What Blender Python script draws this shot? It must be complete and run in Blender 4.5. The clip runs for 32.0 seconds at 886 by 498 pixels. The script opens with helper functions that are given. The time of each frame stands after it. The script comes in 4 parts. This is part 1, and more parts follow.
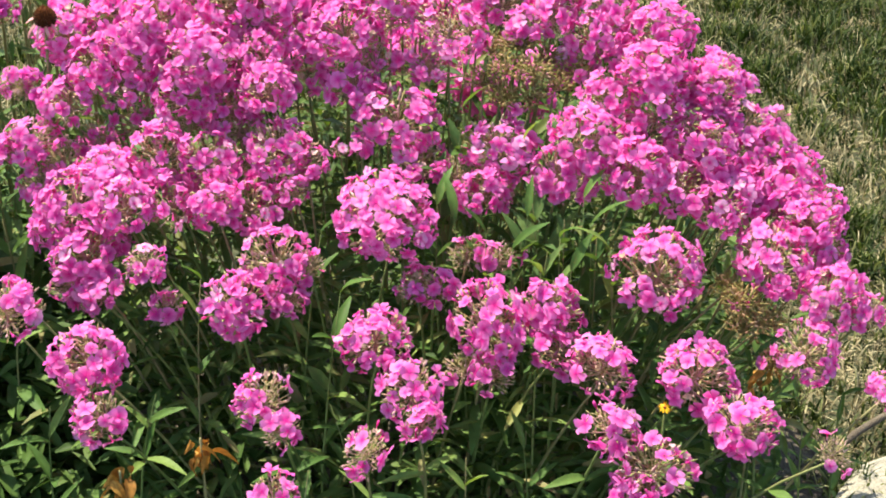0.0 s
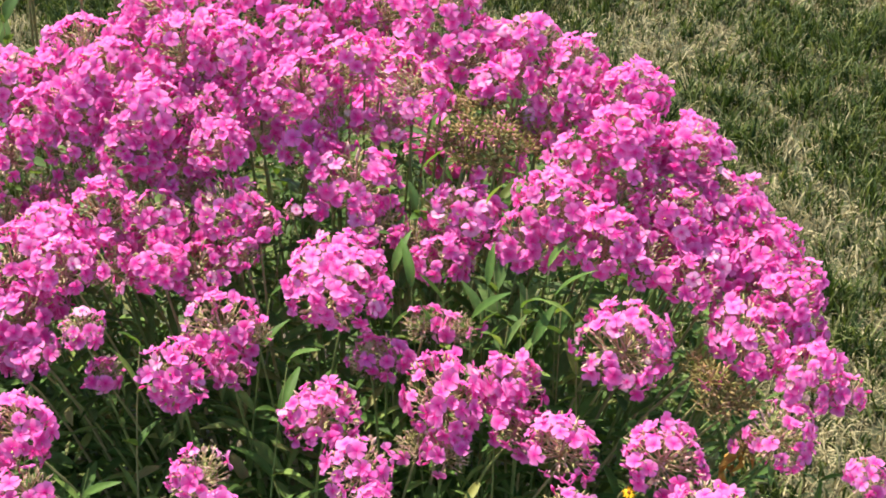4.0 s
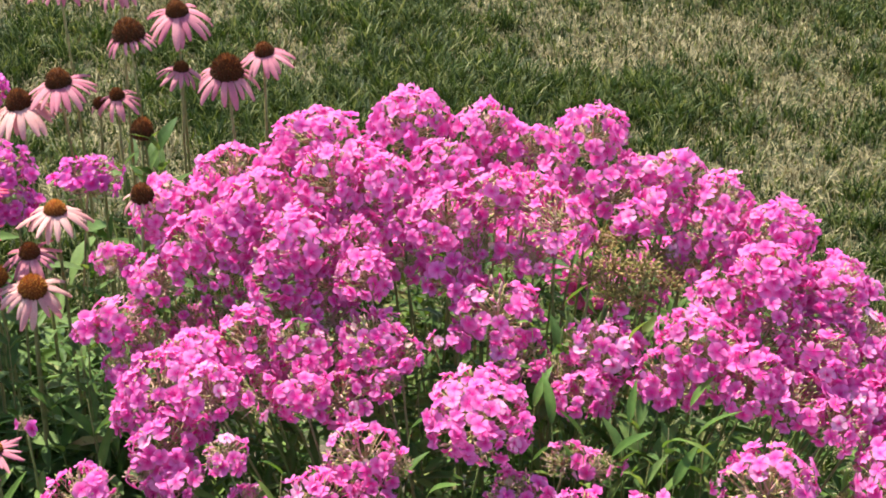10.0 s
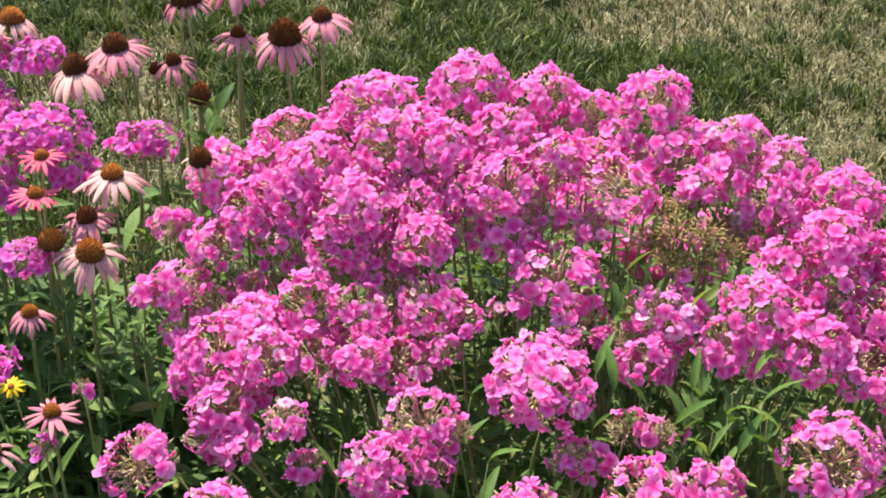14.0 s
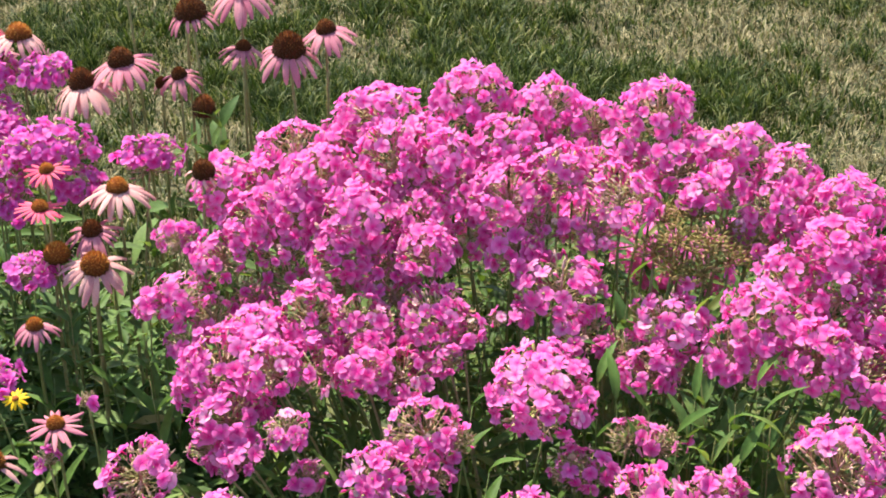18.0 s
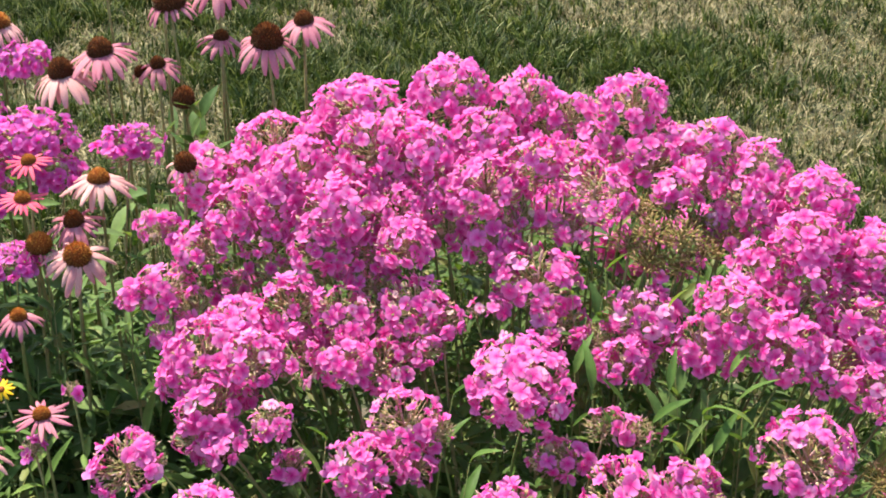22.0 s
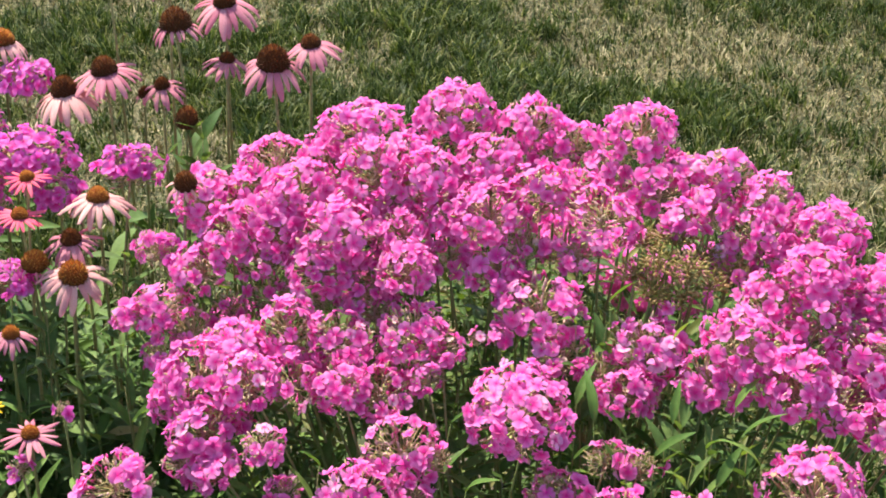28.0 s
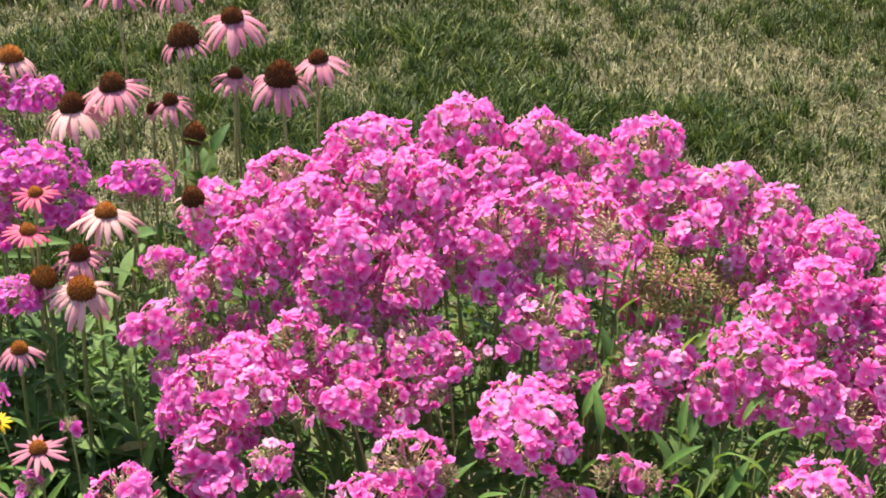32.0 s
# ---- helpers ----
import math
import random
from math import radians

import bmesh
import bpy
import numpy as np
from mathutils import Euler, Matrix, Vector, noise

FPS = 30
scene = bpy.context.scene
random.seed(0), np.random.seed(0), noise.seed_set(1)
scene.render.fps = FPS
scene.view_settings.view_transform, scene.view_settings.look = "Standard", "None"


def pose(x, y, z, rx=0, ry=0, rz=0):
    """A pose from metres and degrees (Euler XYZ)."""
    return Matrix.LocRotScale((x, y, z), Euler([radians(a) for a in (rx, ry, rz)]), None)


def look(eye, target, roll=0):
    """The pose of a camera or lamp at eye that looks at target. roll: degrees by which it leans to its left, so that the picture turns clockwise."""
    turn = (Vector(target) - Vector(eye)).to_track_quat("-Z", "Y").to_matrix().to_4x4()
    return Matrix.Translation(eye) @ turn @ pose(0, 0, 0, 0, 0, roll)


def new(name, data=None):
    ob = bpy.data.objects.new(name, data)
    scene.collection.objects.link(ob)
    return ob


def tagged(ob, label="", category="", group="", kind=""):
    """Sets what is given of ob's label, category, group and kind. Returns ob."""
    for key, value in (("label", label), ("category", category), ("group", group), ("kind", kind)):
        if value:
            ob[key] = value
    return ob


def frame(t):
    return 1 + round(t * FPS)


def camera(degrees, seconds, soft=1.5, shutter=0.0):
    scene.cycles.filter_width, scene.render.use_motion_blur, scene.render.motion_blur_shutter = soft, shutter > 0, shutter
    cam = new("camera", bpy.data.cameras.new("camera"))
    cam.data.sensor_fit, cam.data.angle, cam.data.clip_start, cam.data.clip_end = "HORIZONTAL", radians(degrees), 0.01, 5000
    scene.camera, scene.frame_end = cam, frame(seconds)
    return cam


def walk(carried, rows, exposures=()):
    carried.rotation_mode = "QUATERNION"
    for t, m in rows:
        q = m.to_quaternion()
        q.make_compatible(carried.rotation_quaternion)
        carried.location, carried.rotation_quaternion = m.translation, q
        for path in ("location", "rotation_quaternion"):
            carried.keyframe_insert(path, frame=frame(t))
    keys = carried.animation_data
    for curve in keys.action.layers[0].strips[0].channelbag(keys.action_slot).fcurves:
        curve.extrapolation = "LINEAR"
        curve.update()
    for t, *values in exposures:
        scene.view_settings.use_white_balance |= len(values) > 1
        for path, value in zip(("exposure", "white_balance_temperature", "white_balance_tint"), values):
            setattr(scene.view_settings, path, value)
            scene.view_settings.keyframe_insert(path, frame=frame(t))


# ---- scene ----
cam = camera(30.0, 32.0, soft=1.9)
PATH = [
    (0, (-0.0288, -0.1132, 1.7460), (0.2038, 1.5298, 0.6295), -0.01),
    (0.5, (-0.0221, -0.1079, 1.7398), (0.2080, 1.5217, 0.6033), 0.45),
    (1, (-0.0144, -0.1233, 1.7468), (0.2126, 1.5161, 0.6240), 0.84),
    (1.5, (-0.0086, -0.1304, 1.7512), (0.2080, 1.5319, 0.6603), 1.02),
    (2, (-0.0053, -0.1374, 1.7635), (0.2174, 1.5354, 0.6901), 1.25),
    (2.5, (0.0029, -0.1293, 1.7553), (0.2450, 1.5533, 0.7016), 1.06),
    (3, (-0.0081, -0.0159, 1.6950), (0.2385, 1.6685, 0.6452), 0.97),
    (3.5, (0.0077, -0.0165, 1.6915), (0.2555, 1.6683, 0.6427), 1.05),
    (5.5, (0.0736, -0.0213, 1.7047), (0.2922, 1.6397, 0.6123), 1.27),
    (6, (0.0580, -0.0194, 1.7148), (0.2472, 1.6564, 0.6397), 0.48),
    (6.5, (0.0620, -0.0122, 1.7155), (0.2201, 1.6816, 0.6638), 0.37),
    (7, (0.0398, -0.0033, 1.7314), (0.2120, 1.6980, 0.6941), 0.37),
    (7.5, (0.0396, -0.0052, 1.7233), (0.2083, 1.7173, 0.7210), 0.73),
    (8, (0.0367, -0.0018, 1.7291), (0.1981, 1.7362, 0.7528), 0.61),
    (8.5, (0.0164, -0.0033, 1.7545), (0.1718, 1.7359, 0.7793), 0.37),
    (9, (0.0059, -0.0125, 1.7585), (0.1773, 1.7318, 0.7952), 0.42),
    (9.5, (0.0023, -0.0015, 1.7376), (0.1379, 1.7511, 0.7837), 0.39),
    (10, (0.0226, -0.0054, 1.7302), (0.1099, 1.7527, 0.7808), -0.37),
    (10.5, (0.0125, 0.0061, 1.7115), (0.0765, 1.7674, 0.7659), -0.73),
    (11, (0.0058, -0.0014, 1.7451), (0.0535, 1.7429, 0.7678), -1.07),
    (11.5, (0.0103, 0.0053, 1.7461), (0.0465, 1.7352, 0.7430), -1.24),
    (12, (-0.0002, 0.0124, 1.7195), (0.0114, 1.7341, 0.7018), -1.16),
    (12.5, (0.0070, 0.0044, 1.7217), (0.0096, 1.7229, 0.6986), -1.15),
    (13, (-0.0003, 0.0026, 1.6986), (0.0000, 1.7416, 0.7108), -0.86),
    (13.5, (0.0019, 0.0062, 1.7019), (0.0066, 1.7572, 0.7355), -0.91),
    (14, (-0.0126, -0.0007, 1.6996), (0.0349, 1.7508, 0.7352), -0.58),
    (14.5, (-0.0020, -0.0018, 1.6902), (0.0659, 1.7537, 0.7344), -0.48),
    (16.5, (0.0210, -0.0041, 1.6891), (0.0373, 1.7750, 0.7757), -1.23),
    (17, (0.0192, -0.0056, 1.6980), (0.0366, 1.7610, 0.7606), -1.31),
    (17.5, (0.0220, -0.0065, 1.6944), (0.0363, 1.7552, 0.7476), -1.62),
    (18, (0.0232, -0.0070, 1.6840), (0.0342, 1.7583, 0.7440), -1.52),
    (18.5, (0.0188, -0.0094, 1.6846), (0.0458, 1.7605, 0.7538), -1.25),
    (19, (0.0208, -0.0057, 1.6778), (0.0446, 1.7636, 0.7457), -1.25),
    (19.5, (0.0245, -0.0092, 1.6887), (0.0381, 1.7489, 0.7354), -1.55),
    (20, (0.0175, -0.0173, 1.7066), (0.0633, 1.7257, 0.7270), -1.62),
    (20.5, (-0.0047, -0.0205, 1.6983), (0.0580, 1.7219, 0.7186), -0.90),
    (21, (-0.0066, -0.0106, 1.7129), (0.0606, 1.7247, 0.7208), -0.75),
    (21.5, (-0.0154, -0.0187, 1.7339), (0.0566, 1.7172, 0.7432), -0.28),
    (22, (-0.0039, -0.0159, 1.7519), (0.0571, 1.7187, 0.7581), -0.79),
    (22.5, (0.0005, -0.0109, 1.7346), (0.0772, 1.7348, 0.7617), -0.55),
    (23, (0.0178, -0.0132, 1.7361), (0.1027, 1.7245, 0.7495), -0.21),
    (23.5, (0.0133, -0.0117, 1.7228), (0.0889, 1.7263, 0.7361), -0.31),
    (24, (0.0294, -0.0081, 1.7017), (0.0758, 1.7272, 0.7083), -0.14),
    (24.5, (0.0118, -0.0090, 1.7028), (0.0598, 1.7193, 0.6976), -0.20),
    (25, (0.0221, -0.0114, 1.7194), (0.0776, 1.7154, 0.7119), 0.11),
    (25.5, (0.0045, -0.0060, 1.7174), (0.0851, 1.7283, 0.7246), 0.36),
    (26, (0.0240, -0.0036, 1.7013), (0.0789, 1.7483, 0.7380), 0.39),
    (26.5, (0.0079, -0.0027, 1.6961), (0.0702, 1.7573, 0.7482), 0.47),
    (28.5, (0.0092, -0.0018, 1.6881), (0.0500, 1.7730, 0.7670), 0.38),
    (29, (0.0072, -0.0034, 1.6699), (0.0420, 1.7752, 0.7559), 0.30),
    (29.5, (0.0154, -0.0044, 1.6764), (0.0413, 1.7717, 0.7572), 0.24),
    (30, (0.0104, -0.0043, 1.6853), (0.0187, 1.7771, 0.7761), 0.12),
    (30.5, (0.0076, -0.0048, 1.6837), (0.0114, 1.7830, 0.7872), -0.01),
    (31, (0.0147, -0.0066, 1.6879), (0.0116, 1.7801, 0.7890), -0.32),
    (31.5, (0.0233, -0.0027, 1.6852), (0.0354, 1.7818, 0.7821), -0.31),
    (32, (0.0189, -0.0041, 1.6885), (0.0489, 1.7767, 0.7787), -0.02),
]
walk(cam, [(t, look(eye, target, roll)) for t, eye, target, roll in PATH], ((0.0, 1.50, 6800, 1), (32.0, 1.50, 6800, 1)))

# ---- daylight ----
SUN_ELEVATION, SUN_AZIMUTH = radians(60), radians(-28)   # azimuth clockwise from +y
world = bpy.data.worlds.new("sky")
scene.world = world
world.use_nodes = True
sky = world.node_tree.nodes.new("ShaderNodeTexSky")
sky.sky_type, sky.sun_disc = "NISHITA", False
sky.sun_elevation, sky.sun_rotation = SUN_ELEVATION, SUN_AZIMUTH
background = world.node_tree.nodes["Background"]
world.node_tree.links.new(sky.outputs[0], background.inputs[0])
background.inputs[1].default_value = 0.132
sun_lamp = bpy.data.lights.new("sun", "SUN")
sun_lamp.energy, sun_lamp.angle, sun_lamp.color = 4.85, radians(0.6), (1.0, 0.95, 0.84)
sun = new("sun", sun_lamp)
to_sun = Vector((math.sin(SUN_AZIMUTH) * math.cos(SUN_ELEVATION), math.cos(SUN_AZIMUTH) * math.cos(SUN_ELEVATION), math.sin(SUN_ELEVATION)))
sun.matrix_world = look(to_sun * 20, (0, 0, 0))

# ---- materials ----
def links_of(mat):
    return mat.node_tree.nodes, mat.node_tree.links


def ramp(nodes, stops):
    node = nodes.new("ShaderNodeValToRGB")
    while len(node.color_ramp.elements) < len(stops):
        node.color_ramp.elements.new(0.5)
    for element, (at, colour) in zip(node.color_ramp.elements, stops):
        element.position, element.color = at, (*colour, 1)
    return node


def plant_material(name, stops, by="object", grain=60.0, grain_amount=0.3, rough=0.55, through_light=0.3, through_tint=(1, 1, 1), bump=0.15, coords="Object"):
    """Living tissue: a colour that varies from piece to piece, fine grain, and light that comes through."""
    mat = bpy.data.materials.new(name)
    mat.use_nodes = True
    nodes, links = links_of(mat)
    shader = nodes["Principled BSDF"]
    vary = nodes.new("ShaderNodeObjectInfo" if by == "object" else "ShaderNodeNewGeometry")
    source = vary.outputs["Random" if by == "object" else "Random Per Island"]
    colours = ramp(nodes, stops)
    links.new(source, colours.inputs[0])
    place = nodes.new("ShaderNodeTexCoord")
    noise_node = nodes.new("ShaderNodeTexNoise")
    noise_node.inputs["Scale"].default_value = grain
    noise_node.inputs["Detail"].default_value = 3
    links.new(place.outputs[coords], noise_node.inputs["Vector"])
    mix = nodes.new("ShaderNodeMix")
    mix.data_type, mix.blend_type = "RGBA", "MULTIPLY"
    mix.inputs[0].default_value = grain_amount
    links.new(colours.outputs[0], mix.inputs[6])
    grey = ramp(nodes, ((0.3, (0.35, 0.35, 0.35)), (0.65, (1.25, 1.25, 1.25))))
    links.new(noise_node.outputs["Fac"], grey.inputs[0])
    links.new(grey.outputs[0], mix.inputs[7])
    links.new(mix.outputs[2], shader.inputs["Base Color"])
    shader.inputs["Roughness"].default_value = rough
    shader.inputs["Specular IOR Level"].default_value = 0.13
    if bump:
        bumps = nodes.new("ShaderNodeBump")
        bumps.inputs["Strength"].default_value = bump
        bumps.inputs["Distance"].default_value = 0.002
        links.new(noise_node.outputs["Fac"], bumps.inputs["Height"])
        links.new(bumps.outputs[0], shader.inputs["Normal"])
    if through_light:
        passing = nodes.new("ShaderNodeBsdfTranslucent")
        tint = nodes.new("ShaderNodeMix")
        tint.data_type, tint.blend_type = "RGBA", "MULTIPLY"
        tint.inputs[0].default_value = 1.0
        tint.inputs[7].default_value = (*through_tint, 1)
        links.new(mix.outputs[2], tint.inputs[6])
        links.new(tint.outputs[2], passing.inputs[0])
        both = nodes.new("ShaderNodeMixShader")
        both.inputs[0].default_value = through_light
        links.new(shader.outputs[0], both.inputs[1])
        links.new(passing.outputs[0], both.inputs[2])
        links.new(both.outputs[0], nodes["Material Output"].inputs[0])
    return mat


def petal_material(name, stops, eye, pale, through_light=0.56):
    """Phlox petals: a pink that varies from floret to floret, a deep eye and a paler ring round it."""
    mat = plant_material(name, stops, "object", 1.6, 0.35, 0.5, through_light, (1, 0.66, 0.92), 0.1)
    nodes, links = links_of(mat)
    mix = next(n for n in nodes if n.type == "MIX" and n.inputs[0].default_value < 0.9)
    place = nodes.new("ShaderNodeTexCoord")
    length = nodes.new("ShaderNodeVectorMath")
    length.operation = "LENGTH"
    links.new(place.outputs["Object"], length.inputs[0])
    rings = ramp(nodes, ((0.10, (1, 1, 1)), (0.27, (0.6, 0.6, 0.6)), (0.55, (0, 0, 0))))
    links.new(length.outputs["Value"], rings.inputs[0])
    inner = nodes.new("ShaderNodeMix")
    inner.data_type = "RGBA"
    links.new(rings.outputs[0], inner.inputs[0])
    links.new(mix.outputs[2], inner.inputs[6])
    inner.inputs[7].default_value = (*eye, 1)
    edge = ramp(nodes, ((0.5, (0, 0, 0)), (1.0, (0.6, 0.6, 0.6))))
    links.new(length.outputs["Value"], edge.inputs[0])
    outer = nodes.new("ShaderNodeMix")
    outer.data_type = "RGBA"
    links.new(edge.outputs[0], outer.inputs[0])
    links.new(inner.outputs[2], outer.inputs[6])
    outer.inputs[7].default_value = (*pale, 1)
    for link in list(mix.outputs[2].links):
        if link.to_node not in (inner,):
            links.new(outer.outputs[2], link.to_socket)
    return mat


def ripen(mat, low, high):
    """A seed cone's own colour at the top, ripened to dark brown towards its rim."""
    nodes, links = links_of(mat)
    mix = next(n for n in nodes if n.type == "MIX" and n.inputs[0].default_value < 0.9)
    place, split = nodes.new("ShaderNodeTexCoord"), nodes.new("ShaderNodeSeparateXYZ")
    links.new(place.outputs["Object"], split.inputs[0])
    height = nodes.new("ShaderNodeMapRange")
    height.inputs["From Min"].default_value, height.inputs["From Max"].default_value = low, high
    links.new(split.outputs["Z"], height.inputs["Value"])
    ripe = nodes.new("ShaderNodeMix")
    ripe.data_type = "RGBA"
    ripe.inputs[6].default_value = (0.045, 0.016, 0.006, 1)
    links.new(height.outputs[0], ripe.inputs[0])
    for link in list(mix.outputs[2].links):
        links.new(ripe.outputs[2], link.to_socket)
    links.new(mix.outputs[2], ripe.inputs[7])


def ground_material(name, stops, scale, rough=0.95, bump=0.6):
    mat = bpy.data.materials.new(name)
    mat.use_nodes = True
    nodes, links = links_of(mat)
    shader = nodes["Principled BSDF"]
    place = nodes.new("ShaderNodeTexCoord")
    wide, fine = nodes.new("ShaderNodeTexNoise"), nodes.new("ShaderNodeTexNoise")
    wide.inputs["Scale"].default_value, fine.inputs["Scale"].default_value = scale, scale * 30
    wide.inputs["Detail"].default_value = fine.inputs["Detail"].default_value = 6
    for node in (wide, fine):
        links.new(place.outputs["Object"], node.inputs["Vector"])
    both = nodes.new("ShaderNodeMath")
    both.operation = "ADD"
    half = nodes.new("ShaderNodeMath")
    half.operation, half.inputs[1].default_value = "MULTIPLY", 0.5
    links.new(wide.outputs["Fac"], both.inputs[0])
    links.new(fine.outputs["Fac"], both.inputs[1])
    links.new(both.outputs[0], half.inputs[0])
    colours = ramp(nodes, stops)
    links.new(half.outputs[0], colours.inputs[0])
    links.new(colours.outputs[0], shader.inputs["Base Color"])
    shader.inputs["Roughness"].default_value = rough
    bumps = nodes.new("ShaderNodeBump")
    bumps.inputs["Strength"].default_value, bumps.inputs["Distance"].default_value = bump, 0.01
    links.new(fine.outputs["Fac"], bumps.inputs["Height"])
    links.new(bumps.outputs[0], shader.inputs["Normal"])
    return mat


PINK = petal_material("phlox_petal", ((0.0, (0.72, 0.08, 0.385)), (0.3, (0.79, 0.13, 0.455)), (0.65, (0.82, 0.17, 0.515)), (0.95, (0.81, 0.24, 0.585)), (1.0, (0.90, 0.57, 0.75))), (0.73, 0.028, 0.33), (0.83, 0.33, 0.68))
MAUVE = petal_material("phlox_petal_mauve", ((0.0, (0.64, 0.07, 0.42)), (0.6, (0.72, 0.12, 0.52)), (1.0, (0.66, 0.17, 0.56))), (0.62, 0.02, 0.26), (0.76, 0.25, 0.64))
PINK_CROWD = plant_material("phlox_petal_far", ((0.0, (0.72, 0.075, 0.36)), (0.6, (0.82, 0.16, 0.50)), (1.0, (0.80, 0.23, 0.56))), "island", 1.6, 0.3, 0.5, 0.45, (1, 0.66, 0.92), 0.1)
WILTED = plant_material("wilted_petal", ((0.0, (0.42, 0.26, 0.17)), (0.4, (0.58, 0.38, 0.32)), (0.75, (0.64, 0.42, 0.40)), (1.0, (0.66, 0.36, 0.42))), "object", 3, 0.4, 0.7, 0.3)
CALYX = plant_material("calyx", ((0.0, (0.25, 0.26, 0.09)), (0.4, (0.40, 0.33, 0.15)), (0.75, (0.52, 0.36, 0.26)), (1.0, (0.62, 0.34, 0.38))), "island", 20, 0.3, 0.7, 0.2)
SPENT = plant_material("spent_calyx", ((0.0, (0.17, 0.155, 0.045)), (0.45, (0.31, 0.235, 0.085)), (0.8, (0.42, 0.27, 0.12)), (1.0, (0.52, 0.29, 0.21))), "island", 20, 0.3, 0.75, 0.25)
GREEN_STEM = plant_material("green_stem", ((0.0, (0.11, 0.15, 0.045)), (0.6, (0.18, 0.21, 0.07)), (1.0, (0.27, 0.21, 0.11))), "object", 90, 0.4, 0.6, 0)
STEM = plant_material("stem", ((0.0, (0.16, 0.165, 0.055)), (1.0, (0.27, 0.225, 0.10))), "object", 90, 0.4, 0.6, 0)
LEAF = plant_material("phlox_leaf", ((0.0, (0.06, 0.115, 0.027)), (0.6, (0.105, 0.175, 0.043)), (0.96, (0.19, 0.26, 0.07)), (1.0, (0.30, 0.29, 0.09))), "object", 4, 0.4, 0.55, 0.38, (1.2, 1.15, 0.5), 0.3)
# phlox leaf again, darker: the bush's inner shade is put into its colour
LEAF_MASS_SHADED = plant_material("under_leaf_shaded", ((0.0, (0.042, 0.078, 0.018)), (0.5, (0.07, 0.115, 0.027)), (0.85, (0.11, 0.155, 0.042)), (1.0, (0.22, 0.19, 0.08))), "island", 30, 0.4, 0.55, 0.35, (1.2, 1.15, 0.5), 0.2)
# dark green, deeper than coneflower_leaf: shade under the flowers is in the colour
BED_LEAF_SHADED = plant_material("bed_leaf_shaded", ((0.0, (0.032, 0.062, 0.014)), (0.6, (0.062, 0.105, 0.022)), (0.94, (0.11, 0.17, 0.05)), (1.0, (0.26, 0.22, 0.09))), "island", 30, 0.4, 0.55, 0.2, (1.2, 1.15, 0.5), 0.2)
BROAD_LEAF = plant_material("coneflower_leaf", ((0.0, (0.055, 0.10, 0.03)), (1.0, (0.14, 0.20, 0.065))), "object", 5, 0.4, 0.6, 0.35, (1.2, 1.15, 0.5), 0.3)
BROWN_LEAF = plant_material("withered_leaf", ((0.0, (0.20, 0.085, 0.022)), (0.5, (0.36, 0.17, 0.035)), (1.0, (0.46, 0.25, 0.06))), "object", 6, 0.5, 0.7, 0.25, (1.1, 0.8, 0.5), 0.3)
RAY_PALE = plant_material("ray_pale", ((0.0, (0.60, 0.27, 0.29)), (1.0, (0.76, 0.44, 0.42))), "object", 30, 0.25, 0.55, 0.35, (1, 0.75, 0.85), 0.3)
RAY_MAUVE = plant_material("ray_mauve", ((0.0, (0.46, 0.13, 0.21)), (1.0, (0.65, 0.27, 0.33))), "object", 30, 0.25, 0.55, 0.35, (1, 0.7, 0.85), 0.3)
RAY_VIVID = plant_material("ray_vivid", ((0.0, (0.72, 0.075, 0.17)), (1.0, (0.82, 0.16, 0.25))), "object", 30, 0.25, 0.55, 0.35, (1, 0.7, 0.8), 0.3)
CONE_DARK = plant_material("cone_base", ((0.0, (0.05, 0.014, 0.004)), (1.0, (0.085, 0.024, 0.006))), "object", 60, 0.4, 0.8, 0)
CONE_WARM = plant_material("cone_base_warm", ((0.0, (0.20, 0.05, 0.012)), (1.0, (0.32, 0.09, 0.02))), "object", 60, 0.4, 0.8, 0)
SPINE_DARK = plant_material("cone_spine_dark", ((0.0, (0.09, 0.022, 0.005)), (0.6, (0.20, 0.055, 0.012)), (1.0, (0.40, 0.13, 0.025))), "island", 60, 0.2, 0.6, 0)
SPINE_WARM = plant_material("cone_spine_warm", ((0.0, (0.26, 0.075, 0.012)), (0.6, (0.48, 0.16, 0.025)), (1.0, (0.55, 0.27, 0.05))), "island", 60, 0.2, 0.6, 0)
for mat, low, high in ((CONE_DARK, -0.1, 0.9), (SPINE_DARK, 0.2, 1.15), (CONE_WARM, -0.1, 0.9), (SPINE_WARM, -0.15, 0.75)):
    ripen(mat, low, high)
YELLOW = plant_material("yellow_ray", ((0.0, (0.78, 0.40, 0.012)), (1.0, (0.86, 0.55, 0.03))), "object", 20, 0.2, 0.5, 0.25)
GREEN_BLADE = plant_material("grass_green", ((0.0, (0.012, 0.024, 0.006)), (0.5, (0.040, 0.058, 0.013)), (0.82, (0.098, 0.115, 0.03)), (1.0, (0.28, 0.26, 0.12))), "island", 9, 0.35, 0.5, 0.25, (1.1, 1.2, 0.6), 0)
STRAW_BLADE = plant_material("grass_straw", ((0.0, (0.06, 0.047, 0.022)), (0.5, (0.18, 0.14, 0.075)), (1.0, (0.46, 0.38, 0.23))), "island", 9, 0.2, 0.6, 0.2, (1, 0.95, 0.7), 0)
LAWN = ground_material("lawn_soil", ((0.3, (0.018, 0.022, 0.007)), (0.5, (0.035, 0.038, 0.013)), (0.7, (0.085, 0.072, 0.034))), 2.0)
MULCH = ground_material("bed_soil", ((0.3, (0.03, 0.022, 0.015)), (0.55, (0.07, 0.05, 0.032)), (0.75, (0.14, 0.10, 0.065))), 5.0)
